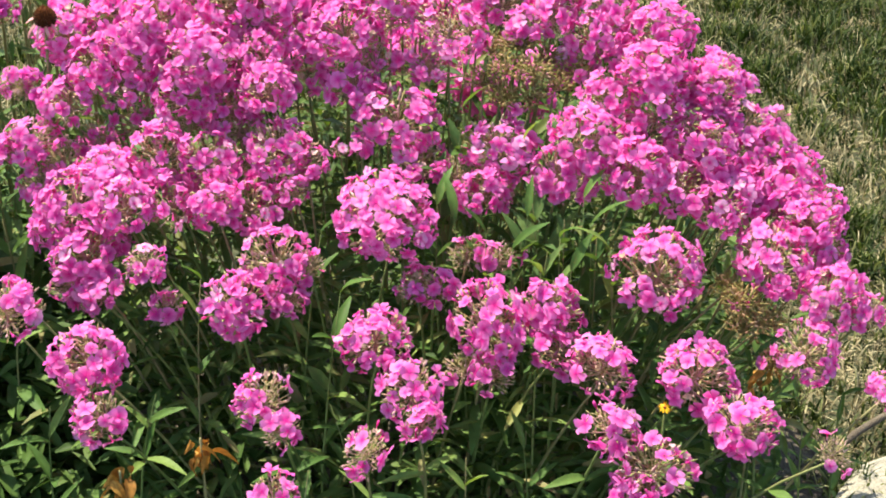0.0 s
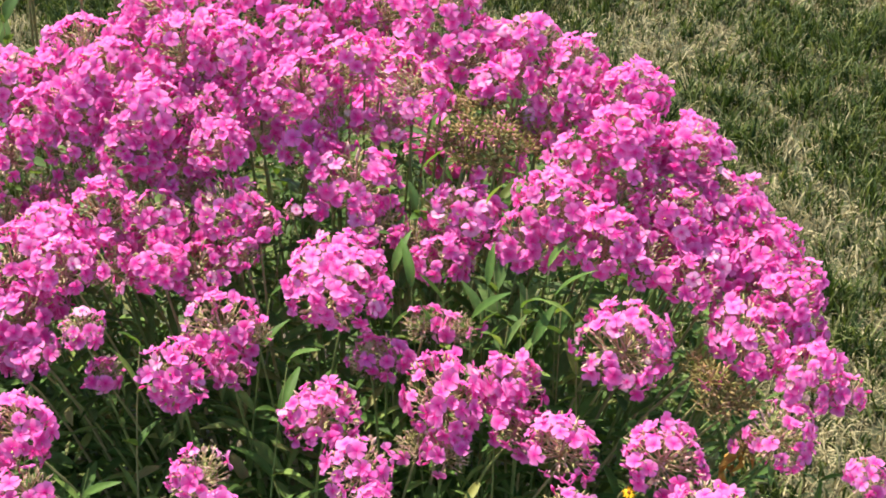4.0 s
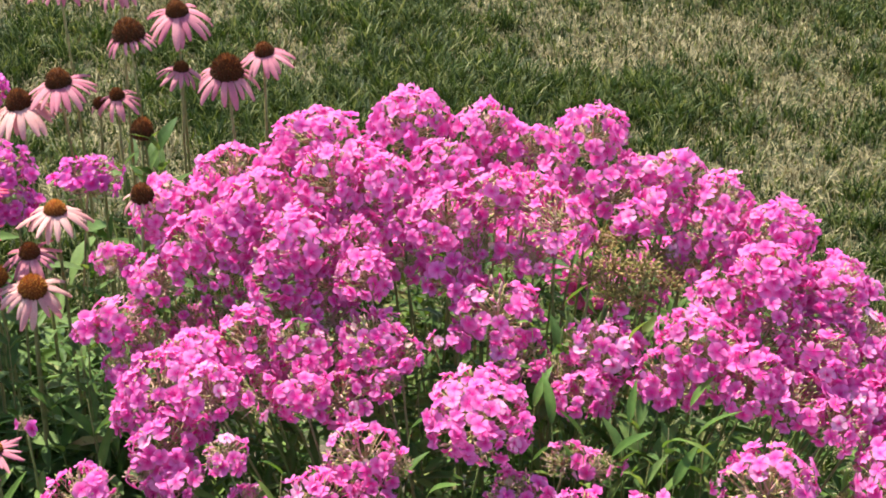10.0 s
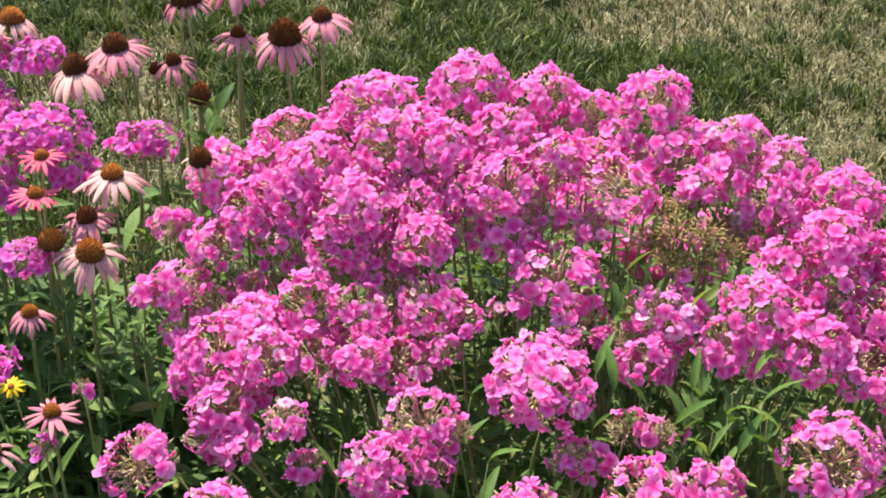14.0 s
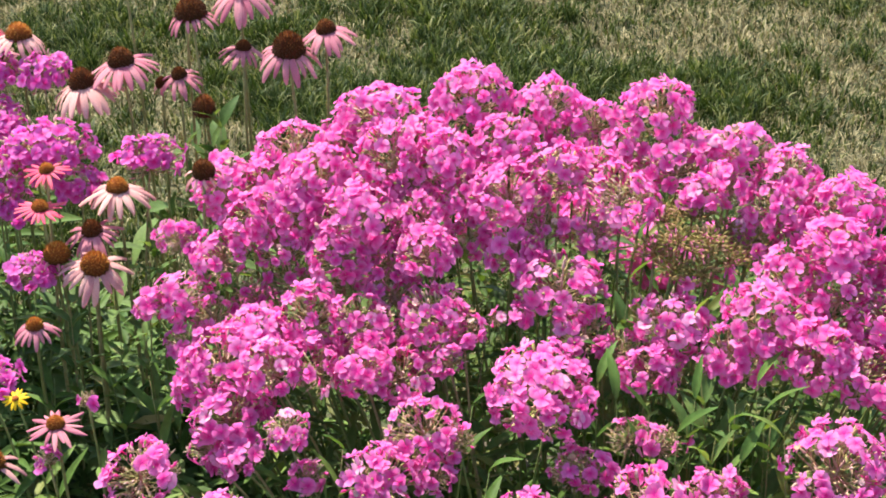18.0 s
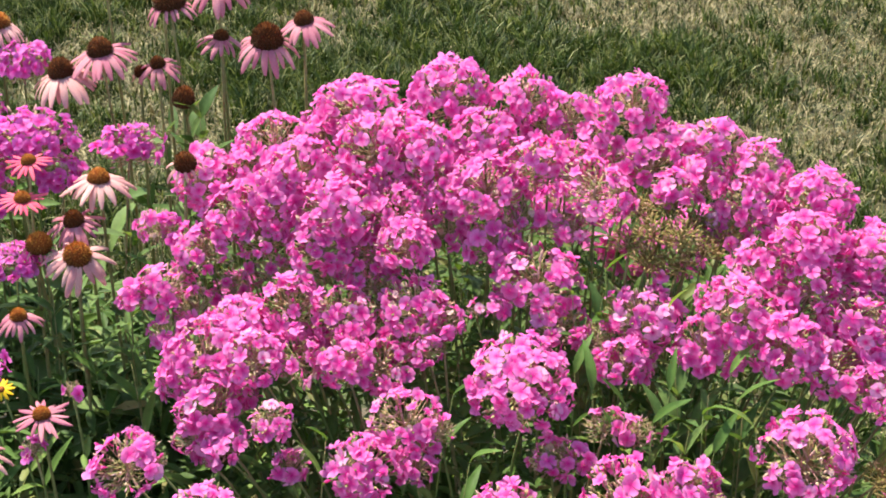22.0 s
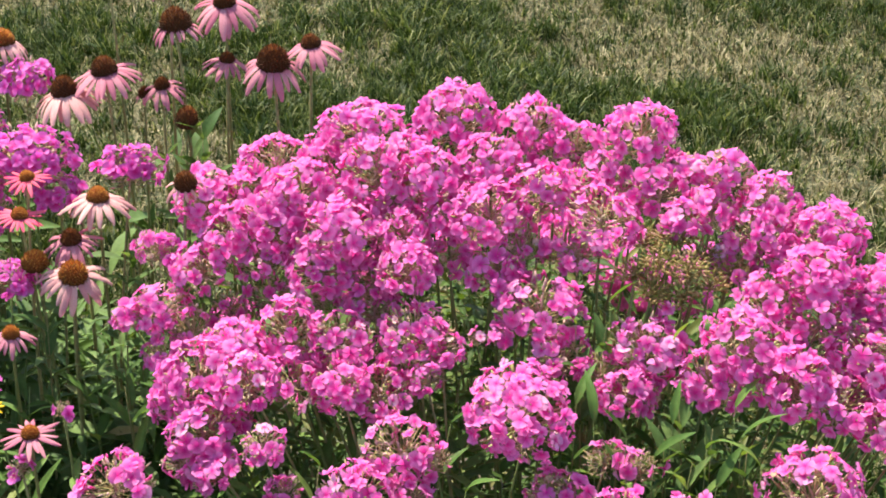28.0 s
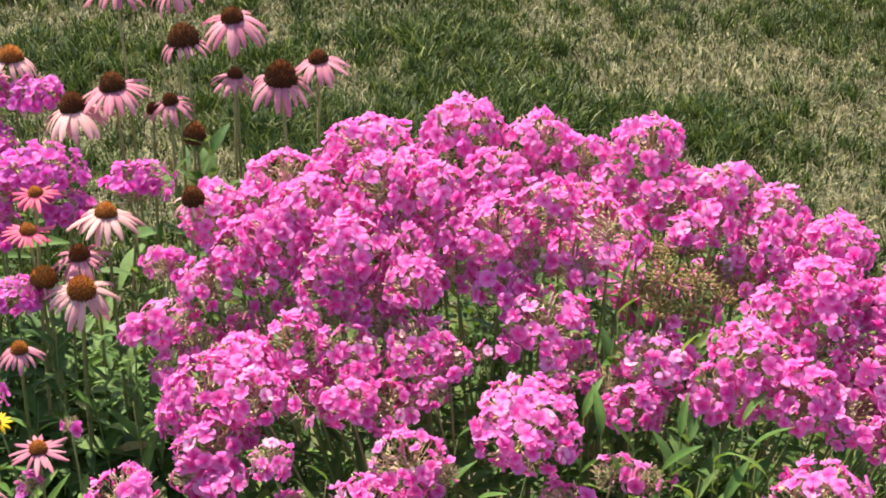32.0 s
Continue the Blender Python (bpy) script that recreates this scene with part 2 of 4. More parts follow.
LIMESTONE = ground_material("limestone", ((0.3, (0.16, 0.13, 0.095)), (0.5, (0.24, 0.205, 0.155)), (0.7, (0.33, 0.295, 0.24))), 6.0, 0.85, 0.5)
BARK = ground_material("twig_bark", ((0.3, (0.06, 0.04, 0.03)), (0.7, (0.16, 0.12, 0.08))), 25.0)

# ---- small builders ----
dice = random.Random(7)


def mesh_from(name, verts, faces, material, smooth=True):
    mesh = bpy.data.meshes.new(name)
    mesh.from_pydata(verts, [], faces)
    mesh.materials.append(material)
    if smooth:
        mesh.polygons.foreach_set("use_smooth", [True] * len(mesh.polygons))
    mesh.update()
    return mesh


def part(name, mesh, parent, matrix=None, label=""):
    ob = new(name, mesh)
    ob.parent = parent
    if matrix is not None:
        ob.matrix_basis = matrix
    if label:
        ob["label"] = label
    return ob


def thing(name, place, label, category, group="", kind=""):
    ob = new(name)
    ob.empty_display_size = 0.05
    ob.location = place
    return tagged(ob, label, category, group, kind)


def facing(place, normal, spin=0.0, scale=1.0):
    """A pose whose z axis points along normal."""
    turn = Vector(normal).to_track_quat("Z", "Y").to_matrix().to_4x4()
    return Matrix.Translation(place) @ turn @ Matrix.Rotation(spin, 4, "Z") @ Matrix.Scale(scale, 4)


def along(place, way, spin=0.0, scale=1.0, up=(0, 0, 1)):
    """A pose whose y axis points along way, with z as near to up as it can be."""
    y = Vector(way).normalized()
    x = y.cross(Vector(up))
    if x.length < 1e-4:
        x = Vector((1, 0, 0))
    x.normalize()
    z = x.cross(y)
    turn = Matrix((x, y, z)).transposed().to_4x4()
    return Matrix.Translation(place) @ turn @ Matrix.Rotation(spin, 4, "Y") @ Matrix.Scale(scale, 4)


def tube(points, radii, sides=6):
    """Vertices and faces of a tapering tube along points."""
    verts, faces = [], []
    for n, (point, radius) in enumerate(zip(points, radii)):
        ahead = Vector(points[min(n + 1, len(points) - 1)]) - Vector(points[max(n - 1, 0)])
        turn = ahead.to_track_quat("Z", "Y")
        for k in range(sides):
            a = 2 * math.pi * k / sides
            verts.append(tuple(Vector(point) + turn @ Vector((radius * math.cos(a), radius * math.sin(a), 0))))
    for n in range(len(points) - 1):
        for k in range(sides):
            a, b = n * sides + k, n * sides + (k + 1) % sides
            faces.append((a, b, b + sides, a + sides))
    faces.append(tuple(range(len(verts) - sides, len(verts))))
    return verts, faces


def bent(a, b, sag, count=6):
    """Points on a curve from a to b that bulges by sag."""
    a, b, sag = Vector(a), Vector(b), Vector(sag)
    mid = (a + b) / 2 + sag
    return [a * (1 - t) ** 2 + mid * 2 * t * (1 - t) + b * t * t for t in (k / (count - 1) for k in range(count))]


# ---- floret, leaf, petal and head shapes, of unit size ----
def floret_mesh(name, material, cup, curl, seed, ruffle=0.2):
    rng = random.Random(seed)
    verts, faces = [], []
    rows = ((0.08, 0.06), (0.42, 0.32), (0.76, 0.53), (0.98, 0.36))
    for k in range(5):
        turn = 2 * math.pi * k / 5 + rng.uniform(-0.06, 0.06)
        tip = rng.uniform(0.92, 1.06)
        lift = cup + rng.uniform(-ruffle, ruffle)
        broad, skew = rng.uniform(0.84, 1.06), rng.uniform(0.02, 0.2)
        first = len(verts)
        for n, (far, half) in enumerate(rows):
            for side in (-1, 0, 1):
                reach = far * tip * (1.0 if side else (1.04 if n < 3 else 1.0))
                x, y = half * broad * side, reach
                z = lift * reach * reach - curl * (reach ** 3) * 0.5 - 0.07 * abs(side) * far + skew * side * far + (rng.uniform(-0.12, 0.12) if n == 3 else 0.0)
                verts.append((x * math.cos(turn) - y * math.sin(turn), x * math.sin(turn) + y * math.cos(turn), z))
        for n in range(3):
            for s in range(2):
                a = first + 3 * n + s
                faces.append((a, a + 1, a + 4, a + 3))
    tube_verts, tube_faces = tube(((0, 0, -0.75), (0, 0, -0.2), (0, 0, 0.0)), (0.07, 0.08, 0.13), 5)
    first = len(verts)
    verts += tube_verts
    faces += [tuple(first + v for v in face) for face in tube_faces]
    return mesh_from(name, verts, faces, material)


def leaf_shape(width, droop, fold, rows=7):
    """A lance-shaped leaf along +y, one unit long, with a raised fold down the middle."""
    verts, faces = [], []
    for n in range(rows):
        t = n / (rows - 1)
        half = width * (math.sin(math.pi * min(1, t * 0.92 + 0.06)) ** 0.8) * (1 - 0.35 * t)
        for side in (-1, -0.5, 0, 0.5, 1):
            verts.append((half * side, t, -droop * t * t + fold * half * abs(side) + 0.006 * math.sin(9 * t + 3 * side)))
    for n in range(rows - 1):
        for s in range(4):
            a = 5 * n + s
            faces.append((a, a + 1, a + 6, a + 5))
    return verts, faces


def ray_petal_shape(droop, width):
    """A coneflower's ray: a grooved strip along +y that bends down, with a notched tip."""
    verts, faces = [], []
    rows, columns = 7, 5
    for n in range(rows):
        t = n / (rows - 1)
        half = width * (0.45 + 0.55 * math.sin(math.pi * min(1, 0.15 + t * 0.75))) * (1.0 if t < 0.8 else 0.86 if t < 0.95 else 0.5)
        angle = droop * (0.35 + 0.65 * t)
        for c in range(columns):
            s = c / (columns - 1) * 2 - 1
            reach = t + (0.05 * (abs(s) < 0.3) - 0.03 * (abs(s) > 0.9)) * (n == rows - 1)
            y = math.sin(angle) / max(angle, 1e-3) * reach if droop > 0.05 else reach
            z = -(1 - math.cos(angle)) / max(angle, 1e-3) * reach if droop > 0.05 else 0.0
            verts.append((half * s, y, z + (0.026 if c % 2 else 0.0) - 0.06 * s * s * t))
    for n in range(rows - 1):
        for c in range(columns - 1):
            a = n * columns + c
            faces.append((a, a + 1, a + columns + 1, a + columns))
    return verts, faces


def sphere_points(count, low, rng, jitter=0.0):
    """Points spread over a dome of radius one, down to the height low."""
    out = []
    for k in range(count):
        z = 1 - (1 - low) * (k + 0.5) / count
        a = k * 2.399963 + rng.uniform(-jitter, jitter)
        z = max(-1, min(1, z + rng.uniform(-jitter, jitter) * 0.3))
        r = math.sqrt(max(0, 1 - z * z))
        out.append(Vector((r * math.cos(a), r * math.sin(a), z)))
    return out


def head_mesh(name, material, count, seed, reach=0.93, bulk=1.0, long=1.0, low=-0.35):
    """The branched stalks and pointed calyxes on which the florets sit."""
    rng = random.Random(seed)
    verts, faces = [], []

    def add(shape):
        first = len(verts)
        verts.extend(shape[0])
        faces.extend(tuple(first + v for v in face) for face in shape[1])

    add(tube(((0, 0, -1.1), (0, 0, -0.3), (0.02, 0, 0.45)), (0.045, 0.04, 0.02), 5))
    for p in sphere_points(count, low, rng, 0.2):
        p = p * rng.uniform(0.72, reach)
        p.z *= 0.85
        root = Vector((0, 0, p.z * 0.45 - 0.3))
        knee = root.lerp(p, 0.55) + Vector((0, 0, -0.06))
        add(tube((root, knee, p), (0.02 * bulk, 0.017 * bulk, 0.014 * bulk), 3))
        way = (p - knee).normalized()
        add(tube((p, p + way * 0.07 * long, p + way * 0.19 * long), (0.036 * bulk, 0.05 * bulk, 0.008), 4))
        for _ in range(rng.choice((1, 1, 2))):
            side = Vector((rng.uniform(-1, 1), rng.uniform(-1, 1), rng.uniform(-0.2, 1))).normalized()
            tip = knee.lerp(p, 0.6) + side * rng.uniform(0.12, 0.25)
            add(tube((knee.lerp(p, 0.3), tip), (0.016 * bulk, 0.014 * bulk), 3))
            add(tube((tip, tip + side * 0.06 * long, tip + side * 0.17 * long), (0.03 * bulk, 0.042 * bulk, 0.006), 4))
    return mesh_from(name, verts, faces, material)


def bud_mesh(material):
    """A furled bud or a spent, closed flower."""
    verts, faces = tube(((0, 0, -0.9), (0, 0, -0.2), (0.03, 0, 0.1), (0.06, 0.02, 0.4), (0.02, 0.05, 0.7)), (0.07, 0.09, 0.2, 0.22, 0.04), 6)
    return mesh_from("bud", verts, faces, material)


FLORETS = [floret_mesh("floret", PINK, cup, curl, n) for n, (cup, curl) in enumerate(((0.12, 0.1), (0.28, 0.0), (-0.02, 0.25), (0.18, 0.3), (0.05, 0.0), (0.35, 0.3), (-0.12, 0.1), (0.5, 0.1)))]
WILTED_FLORET = floret_mesh("floret", WILTED, 0.9, 0.0, 77, 0.6)
BUD = bud_mesh(PINK)
MAUVE_FLORETS = [floret_mesh("floret", MAUVE, cup, curl, 20 + n) for n, (cup, curl) in enumerate(((0.12, 0.1), (0.25, 0.05), (0.0, 0.25)))]
HEADS = [head_mesh("flower_head", CALYX, 60, 40 + n, 0.95, 0.8, low=-0.75) for n in range(4)]
SPENT_HEADS = [head_mesh("flower_head", SPENT, 42, 50 + n, 1.1, 1.4, 1.8) for n in range(3)]
LEAVES = [mesh_from("leaf", *leaf_shape(w, d, f), LEAF) for w, d, f in ((0.13, 0.18, 0.5), (0.15, 0.35, 0.35), (0.11, 0.08, 0.6), (0.14, 0.5, 0.4))]
BROAD_LEAVES = [mesh_from("leaf", *leaf_shape(w, d, f), BROAD_LEAF) for w, d, f in ((0.19, 0.25, 0.4), (0.22, 0.4, 0.3), (0.17, 0.1, 0.5))]
BROWN_LEAVES = [mesh_from("leaf", *leaf_shape(w, d, f), BROWN_LEAF) for w, d, f in ((0.26, 0.5, 0.8), (0.3, 0.8, 0.6))]

BUSH = Vector((0.18, 1.86, 0))


def stem_with_leaves(plant, root, top, leaves, first=0.3, size=0.066, thick=0.0022, meshes=None, sag=0.03, last=0.93, tip=0.7, lift=0.0):
    """A stem from the plant's root to top (in the world), with leaves in crossed pairs."""
    rise = Vector(top) - Vector(root)
    points = bent((0, 0, 0), rise, (dice.uniform(-sag, sag) - rise.x * 0.12, dice.uniform(-sag, sag) - rise.y * 0.12, 0.05), 7)
    verts, faces = tube(points, [thick * (1.25 - (1.25 - tip) * k / 6) for k in range(7)], 6)
    part("stem", mesh_from("stem", verts, faces, STEM if meshes is BROAD_LEAVES else GREEN_STEM), plant)
    spin = dice.uniform(0, 6.28)
    for k in range(leaves):
        t = first + (last - first) * (k // 2 + dice.uniform(0, 0.3)) / max(1, leaves // 2)
        n = min(5, int(t * 6))
        place = points[n].lerp(points[n + 1], t * 6 - n) if t < 1 else points[6]
        a = spin + (k // 2) * math.pi / 2 + (k % 2) * math.pi + dice.uniform(-0.3, 0.3)
        way = (math.cos(a), math.sin(a), dice.uniform(-0.15, 0.75) + lift * t * t)
        part("leaf", dice.choice(meshes or LEAVES), plant, along(place, way, dice.uniform(-0.4, 0.4), size * dice.uniform(0.7, 1.2) * (1.2 - 0.45 * t)))
    return points


def flower_head(plant, centre, r, full, fade, axis, meshes, size=0.0100, joined=False):
    spent = full < 0.3
    head = part("flower_head", dice.choice(SPENT_HEADS if spent else HEADS), plant, facing(centre, axis, dice.uniform(0, 6.28), r) @ Matrix.Diagonal((dice.uniform(0.95, 1.2), dice.uniform(0.9, 1.08), dice.uniform(0.85, 1.1), 1)), "faded seed head" if spent else "")
    turn = head.matrix_basis.to_3x3().normalized()
    count = max(3, int(2 * math.pi * r * r * 1.75 / 0.00035))
    bare = Vector((dice.uniform(-0.7, 0.7), dice.uniform(-0.8, 0.1), dice.uniform(0.5, 1.2))).normalized()
    lumps = [Vector((dice.gauss(0, 1), dice.gauss(0, 1), dice.gauss(0.3, 0.8))).normalized() for _ in range(5)]
    flat = meshes is MAUVE_FLORETS
    crowd_verts, crowd_faces = [], []
    for p in sphere_points(count, -0.05 if flat else -0.42, dice, 0.22):
        world = turn @ p
        if world.y > 0.45 and world.z < 0.35 and dice.random() < 0.65:
            continue
        if dice.random() > full or (p.dot(bare) > 1 - 0.03 - fade * 0.36 and dice.random() < 0.85):
            continue
        normal = p + Vector((dice.gauss(0, 0.3), dice.gauss(0, 0.3), 0.12 + dice.gauss(0, 0.24)))
        swell = 0.89 + 0.13 * max(p.dot(v) for v in lumps) + dice.uniform(-0.1, 0.06) + (0.15 if dice.random() < 0.05 else 0.0) + dice.uniform(-0.45, 0.4) * max(0.0, 0.97 - full) * (0.4 if r > 0.045 else 1.0)
        place = Vector((p.x, p.y, p.z * (0.7 if flat else 0.92))) * swell * (dice.uniform(0.8, 1.2) if flat else 1.0)
        scale = size * dice.choice((0.75, 0.9, 1.0, 1.06, 1.12)) / r
        fate = dice.random()
        if joined:
            mesh, m, first = meshes[0], facing(place, normal, dice.uniform(0, 6.28), scale), len(crowd_verts)
            crowd_verts += [tuple(m @ v.co) for v in mesh.vertices]
            crowd_faces += [tuple(first + v for v in face.vertices) for face in mesh.polygons]
            continue
        if fate < 0.025 + 0.10 * fade:
            part("floret", WILTED_FLORET, head, facing(place * 0.97, normal, dice.uniform(0, 6.28), scale * 0.42), "wilted tan flower")
        elif fate < 0.10 + 0.14 * fade:
            part("bud", BUD, head, facing(place, normal, dice.uniform(0, 6.28), scale * 0.8))
        else:
            part("floret", dice.choice(meshes), head, facing(place, normal, dice.uniform(0, 6.28), scale))
    if joined:
        tagged(part("petal_mass", mesh_from("petal_mass", crowd_verts, crowd_faces, PINK_CROWD), head), "crowd of pink flowers", "", "", "stuff")
    return head


def phlox_plant(x, y, z, r, full, fade, meshes=FLORETS, spread=0.62, centre=BUSH, leaves=6, group="phlox stems of the bush", joined=False):
    top = Vector((x, y, z))
    spread = max(spread, 1 - 0.5 * z / max(0.05, math.hypot(x - centre.x, y - centre.y)))
    root = Vector((centre.x + (x - centre.x) * spread + dice.uniform(-0.03, 0.03), centre.y + (y - centre.y) * spread + dice.uniform(-0.03, 0.03), 0))
    if full < 0.3:
        label = "phlox stem with an olive-brown seed head, petals dropped"
    elif fade > 0.25:
        label = "pink phlox stem, flower head partly faded to olive calyxes"
    elif r > 0.055:
        label = "tall phlox stem with a large full dome of pink flowers"
    elif r < 0.025:
        label = "thin phlox stem with a small sprig of pink flowers"
    else:
        label = "phlox stem with a rounded head of bright pink flowers"
    plant = thing("phlox_plant", root, label, "flower", group)
    axis = Vector(((x - centre.x) * 0.55 + dice.uniform(-0.15, 0.15), (y - centre.y) * 0.45 - 0.1 + dice.uniform(-0.15, 0.15), 1)).normalized()
    base = top - axis * r * 1.0
    stem_with_leaves(plant, root, base, leaves)
    flower_head(plant, top - root, r, full, fade, axis, meshes, joined=joined)


def side_phlox(x, y, z, r, full, fade):
    phlox_plant(x, y, z, r, full, fade, MAUVE_FLORETS, 0.85, Vector((-0.65, 2.15, 0)), 6, "phlox stems beside the coneflowers")


# ---- coneflowers ----
def cone_mesh(material):
    verts, faces = [], []
    rings, sides = 7, 14
    for n in range(rings):
        a = math.pi / 2 * n / (rings - 1) * 1.12
        for k in range(sides):
            b = 2 * math.pi * k / sides
            verts.append((math.sin(a) ** 1.15 * math.cos(b) * 0.92, math.sin(a) ** 1.15 * math.sin(b) * 0.92, math.cos(a) * 1.0))
    for n in range(rings - 1):
        for k in range(sides):
            p, q = n * sides + k, n * sides + (k + 1) % sides
            faces.append((p, p + sides, q + sides, q))
    return mesh_from("cone", verts, faces, material)


def spine_mesh(material, seed):
    rng = random.Random(seed)
    verts, faces = [], []
    for p in sphere_points(230, -0.1, rng, 0.08):
        out = p + Vector((0, 0, 0.35))
        out.normalize()
        side = out.orthogonal().normalized() * 0.075
        other = out.cross(side)
        taper = 1.0 - 0.16 * max(0.0, p.z) ** 2
        base = Vector((p.x * 0.9 * taper, p.y * 0.9 * taper, p.z * 0.98))
        first = len(verts)
        verts += [tuple(base + side), tuple(base + other), tuple(base - side), tuple(base - other), tuple(base + out * rng.uniform(0.12, 0.22))]
        faces += [(first + k, first + (k + 1) % 4, first + 4) for k in range(4)]
    return mesh_from("bristle_cover", verts, faces, material, False)


CONE = cone_mesh(CONE_DARK)
CONE_LIT = cone_mesh(CONE_WARM)
SPINES = {"dark": spine_mesh(SPINE_DARK, 1), "warm": spine_mesh(SPINE_WARM, 2)}
RAYS = {}
for tone, material in (("pale", RAY_PALE), ("mauve", RAY_MAUVE), ("vivid", RAY_VIVID), ("yellow", YELLOW)):
    for droop in (0.15, 0.5, 0.8, 1.15, 1.5):
        RAYS[tone, droop] = mesh_from("ray_petal", *ray_petal_shape(droop, 0.108), material)


def coneflower(x, y, z, cone_radius, reach, droop, rays, tone, dark):
    centre = Vector((x, y, z))
    root = Vector((x + dice.uniform(-0.02, 0.02), y + dice.uniform(-0.03, 0.05), 0))
    colour = "pale" if tone < 0.3 else "mauve" if tone < 0.8 else "vivid"
    look_of = {"pale": "pale pink", "mauve": "mauve-pink", "vivid": "bright pink"}[colour]
    cone_word = "dark brown" if dark > 0.55 else "orange-brown"
    label = f"coneflower with {look_of} {'drooping' if droop > 0.4 else 'level'} rays round a {cone_word} cone" if rays else "bare dark brown coneflower seed cone on its stem"
    plant = thing("coneflower", root, label, "flower", "coneflowers beside the phlox")
    lean = Vector((dice.uniform(-0.2, 0.2), dice.uniform(-0.35, 0.05), 1)).normalized()
    base = centre - lean * cone_radius * 0.5
    stem_with_leaves(plant, root, base, 7, 0.12, 0.085, 0.0029, BROAD_LEAVES, 0.03, 0.62)
    pose_of = facing(base - root, lean, dice.uniform(0, 6.28), 1.0)
    if not rays:
        cone_radius *= 1.2
    tall = dice.uniform(1.3, 1.45) if not rays else dice.uniform(1.05, 1.25) if dark > 0.55 else dice.uniform(1.0, 1.15)
    cone = part("cone", CONE if dark > 0.55 else CONE_LIT, plant, pose_of @ Matrix.Diagonal((cone_radius, cone_radius, cone_radius * tall, 1)), f"{cone_word} cone")
    part("bristle_cover", SPINES["dark" if dark > 0.55 else "warm"], cone)
    choices = [0.15, 0.5, 0.8, 1.15, 1.5]
    near = min(range(5), key=lambda k: abs(choices[k] - (0.15 + 1.9 * droop)))
    rays = round(rays * 1.35)
    for k in range(rays):
        a = 2 * math.pi * (k + dice.uniform(-0.25, 0.25)) / rays
        level = choices[max(0, min(4, near + dice.choice((-1, 0, 0, 0, 1))))]
        size = (reach - cone_radius * 0.5) * (1.0 + 0.35 * droop) * dice.uniform(0.72, 1.1)
        rim = Vector((math.cos(a) * cone_radius * 0.72, math.sin(a) * cone_radius * 0.72, 0))
        part("ray_petal", RAYS[colour, level], plant, pose_of @ Matrix.Translation(rim) @ Matrix.Rotation(a - math.pi / 2, 4, "Z") @ Matrix.Rotation(dice.uniform(-0.12, 0.12), 4, "X") @ Matrix.Rotation(dice.uniform(-0.25, 0.25), 4, "Y") @ Matrix.Scale(size, 4))


def yellow_daisy(x, y, z, reach):
    root = Vector((x + 0.02, y + 0.03, 0))
    plant = thing("yellow_daisy", root, "small bright yellow daisy on a thin green stem", "flower", "yellow daisies")
    lean = Vector((dice.uniform(-0.2, 0.2), -0.55, 1)).normalized()
    centre = Vector((x, y, z)) - root
    stem_with_leaves(plant, root, Vector((x, y, z)), 6, 0.2, 0.07, 0.0018)
    pose_of = facing(centre, lean, dice.uniform(0, 6.28))
    part("disc", CONE_LIT, plant, pose_of @ Matrix.Diagonal((reach * 0.28, reach * 0.28, reach * 0.2, 1)), "brown centre")
    for k in range(12):
        part("ray_petal", RAYS["yellow", dice.choice((0.15, 0.5, 0.8))], plant, pose_of @ Matrix.Rotation(k * 0.5236 + dice.uniform(-0.15, 0.15), 4, "Z") @ Matrix.Translation((0, reach * 0.2, 0)) @ Matrix.Diagonal((reach * 1.1, reach * dice.uniform(0.65, 0.85), reach * 0.8, 1)))


# ---- ground ----
def smooth_noise(x, y, seed, short, long):
    rng = np.random.RandomState(seed)
    total = np.zeros_like(x)
    for _ in range(9):
        a, wave, phase = rng.uniform(0, 6.283), rng.uniform(short, long), rng.uniform(0, 6.283)
        total += np.sin((x * math.cos(a) + y * math.sin(a)) * 6.283 / wave + phase)
    return total / 3.0


def sheet(name, material, x0, x1, y0, y1, nx, ny, height, label, category):
    xs, ys = np.meshgrid(np.linspace(x0, x1, nx), np.linspace(y0, y1, ny))
    zs = height(xs, ys)
    verts = np.stack([xs, ys, zs], -1).reshape(-1, 3).tolist()
    faces = [(j * nx + i, j * nx + i + 1, (j + 1) * nx + i + 1, (j + 1) * nx + i) for j in range(ny - 1) for i in range(nx - 1)]
    return tagged(new(name, mesh_from(name, verts, faces, material)), label, category, "", "structure")


sheet("ground", LAWN, -400, 400, -400, 400, 2, 2, lambda x, y: 0 * x, "flat lawn soil with thin dry turf", "ground")


def bed_edge(a):
    """How far the planting bed reaches from its middle in the direction a."""
    return 1.0 + 0.07 * math.sin(3 * a + 1) + 0.05 * math.sin(7 * a)


ring = [(-0.42 + 1.2 * bed_edge(k * math.pi / 32) * math.cos(k * math.pi / 32), 1.55 + 1.0 * bed_edge(k * math.pi / 32) * math.sin(k * math.pi / 32)) for k in range(64)]
bed_verts = [(x, y, 0.004) for x, y in ring] + [(-0.42 + (x + 0.42) * 0.93, 1.55 + (y - 1.55) * 0.93, 0.03) for x, y in ring] + [(-0.42, 1.55, 0.045)]
bed_faces = [(k, (k + 1) % 64, 64 + (k + 1) % 64, 64 + k) for k in range(64)] + [(64 + k, 64 + (k + 1) % 64, 128) for k in range(64)]
tagged(new("garden_bed", mesh_from("garden_bed", bed_verts, bed_faces, MULCH)), "dark mulched soil of the flower bed", "soil", "", "structure")


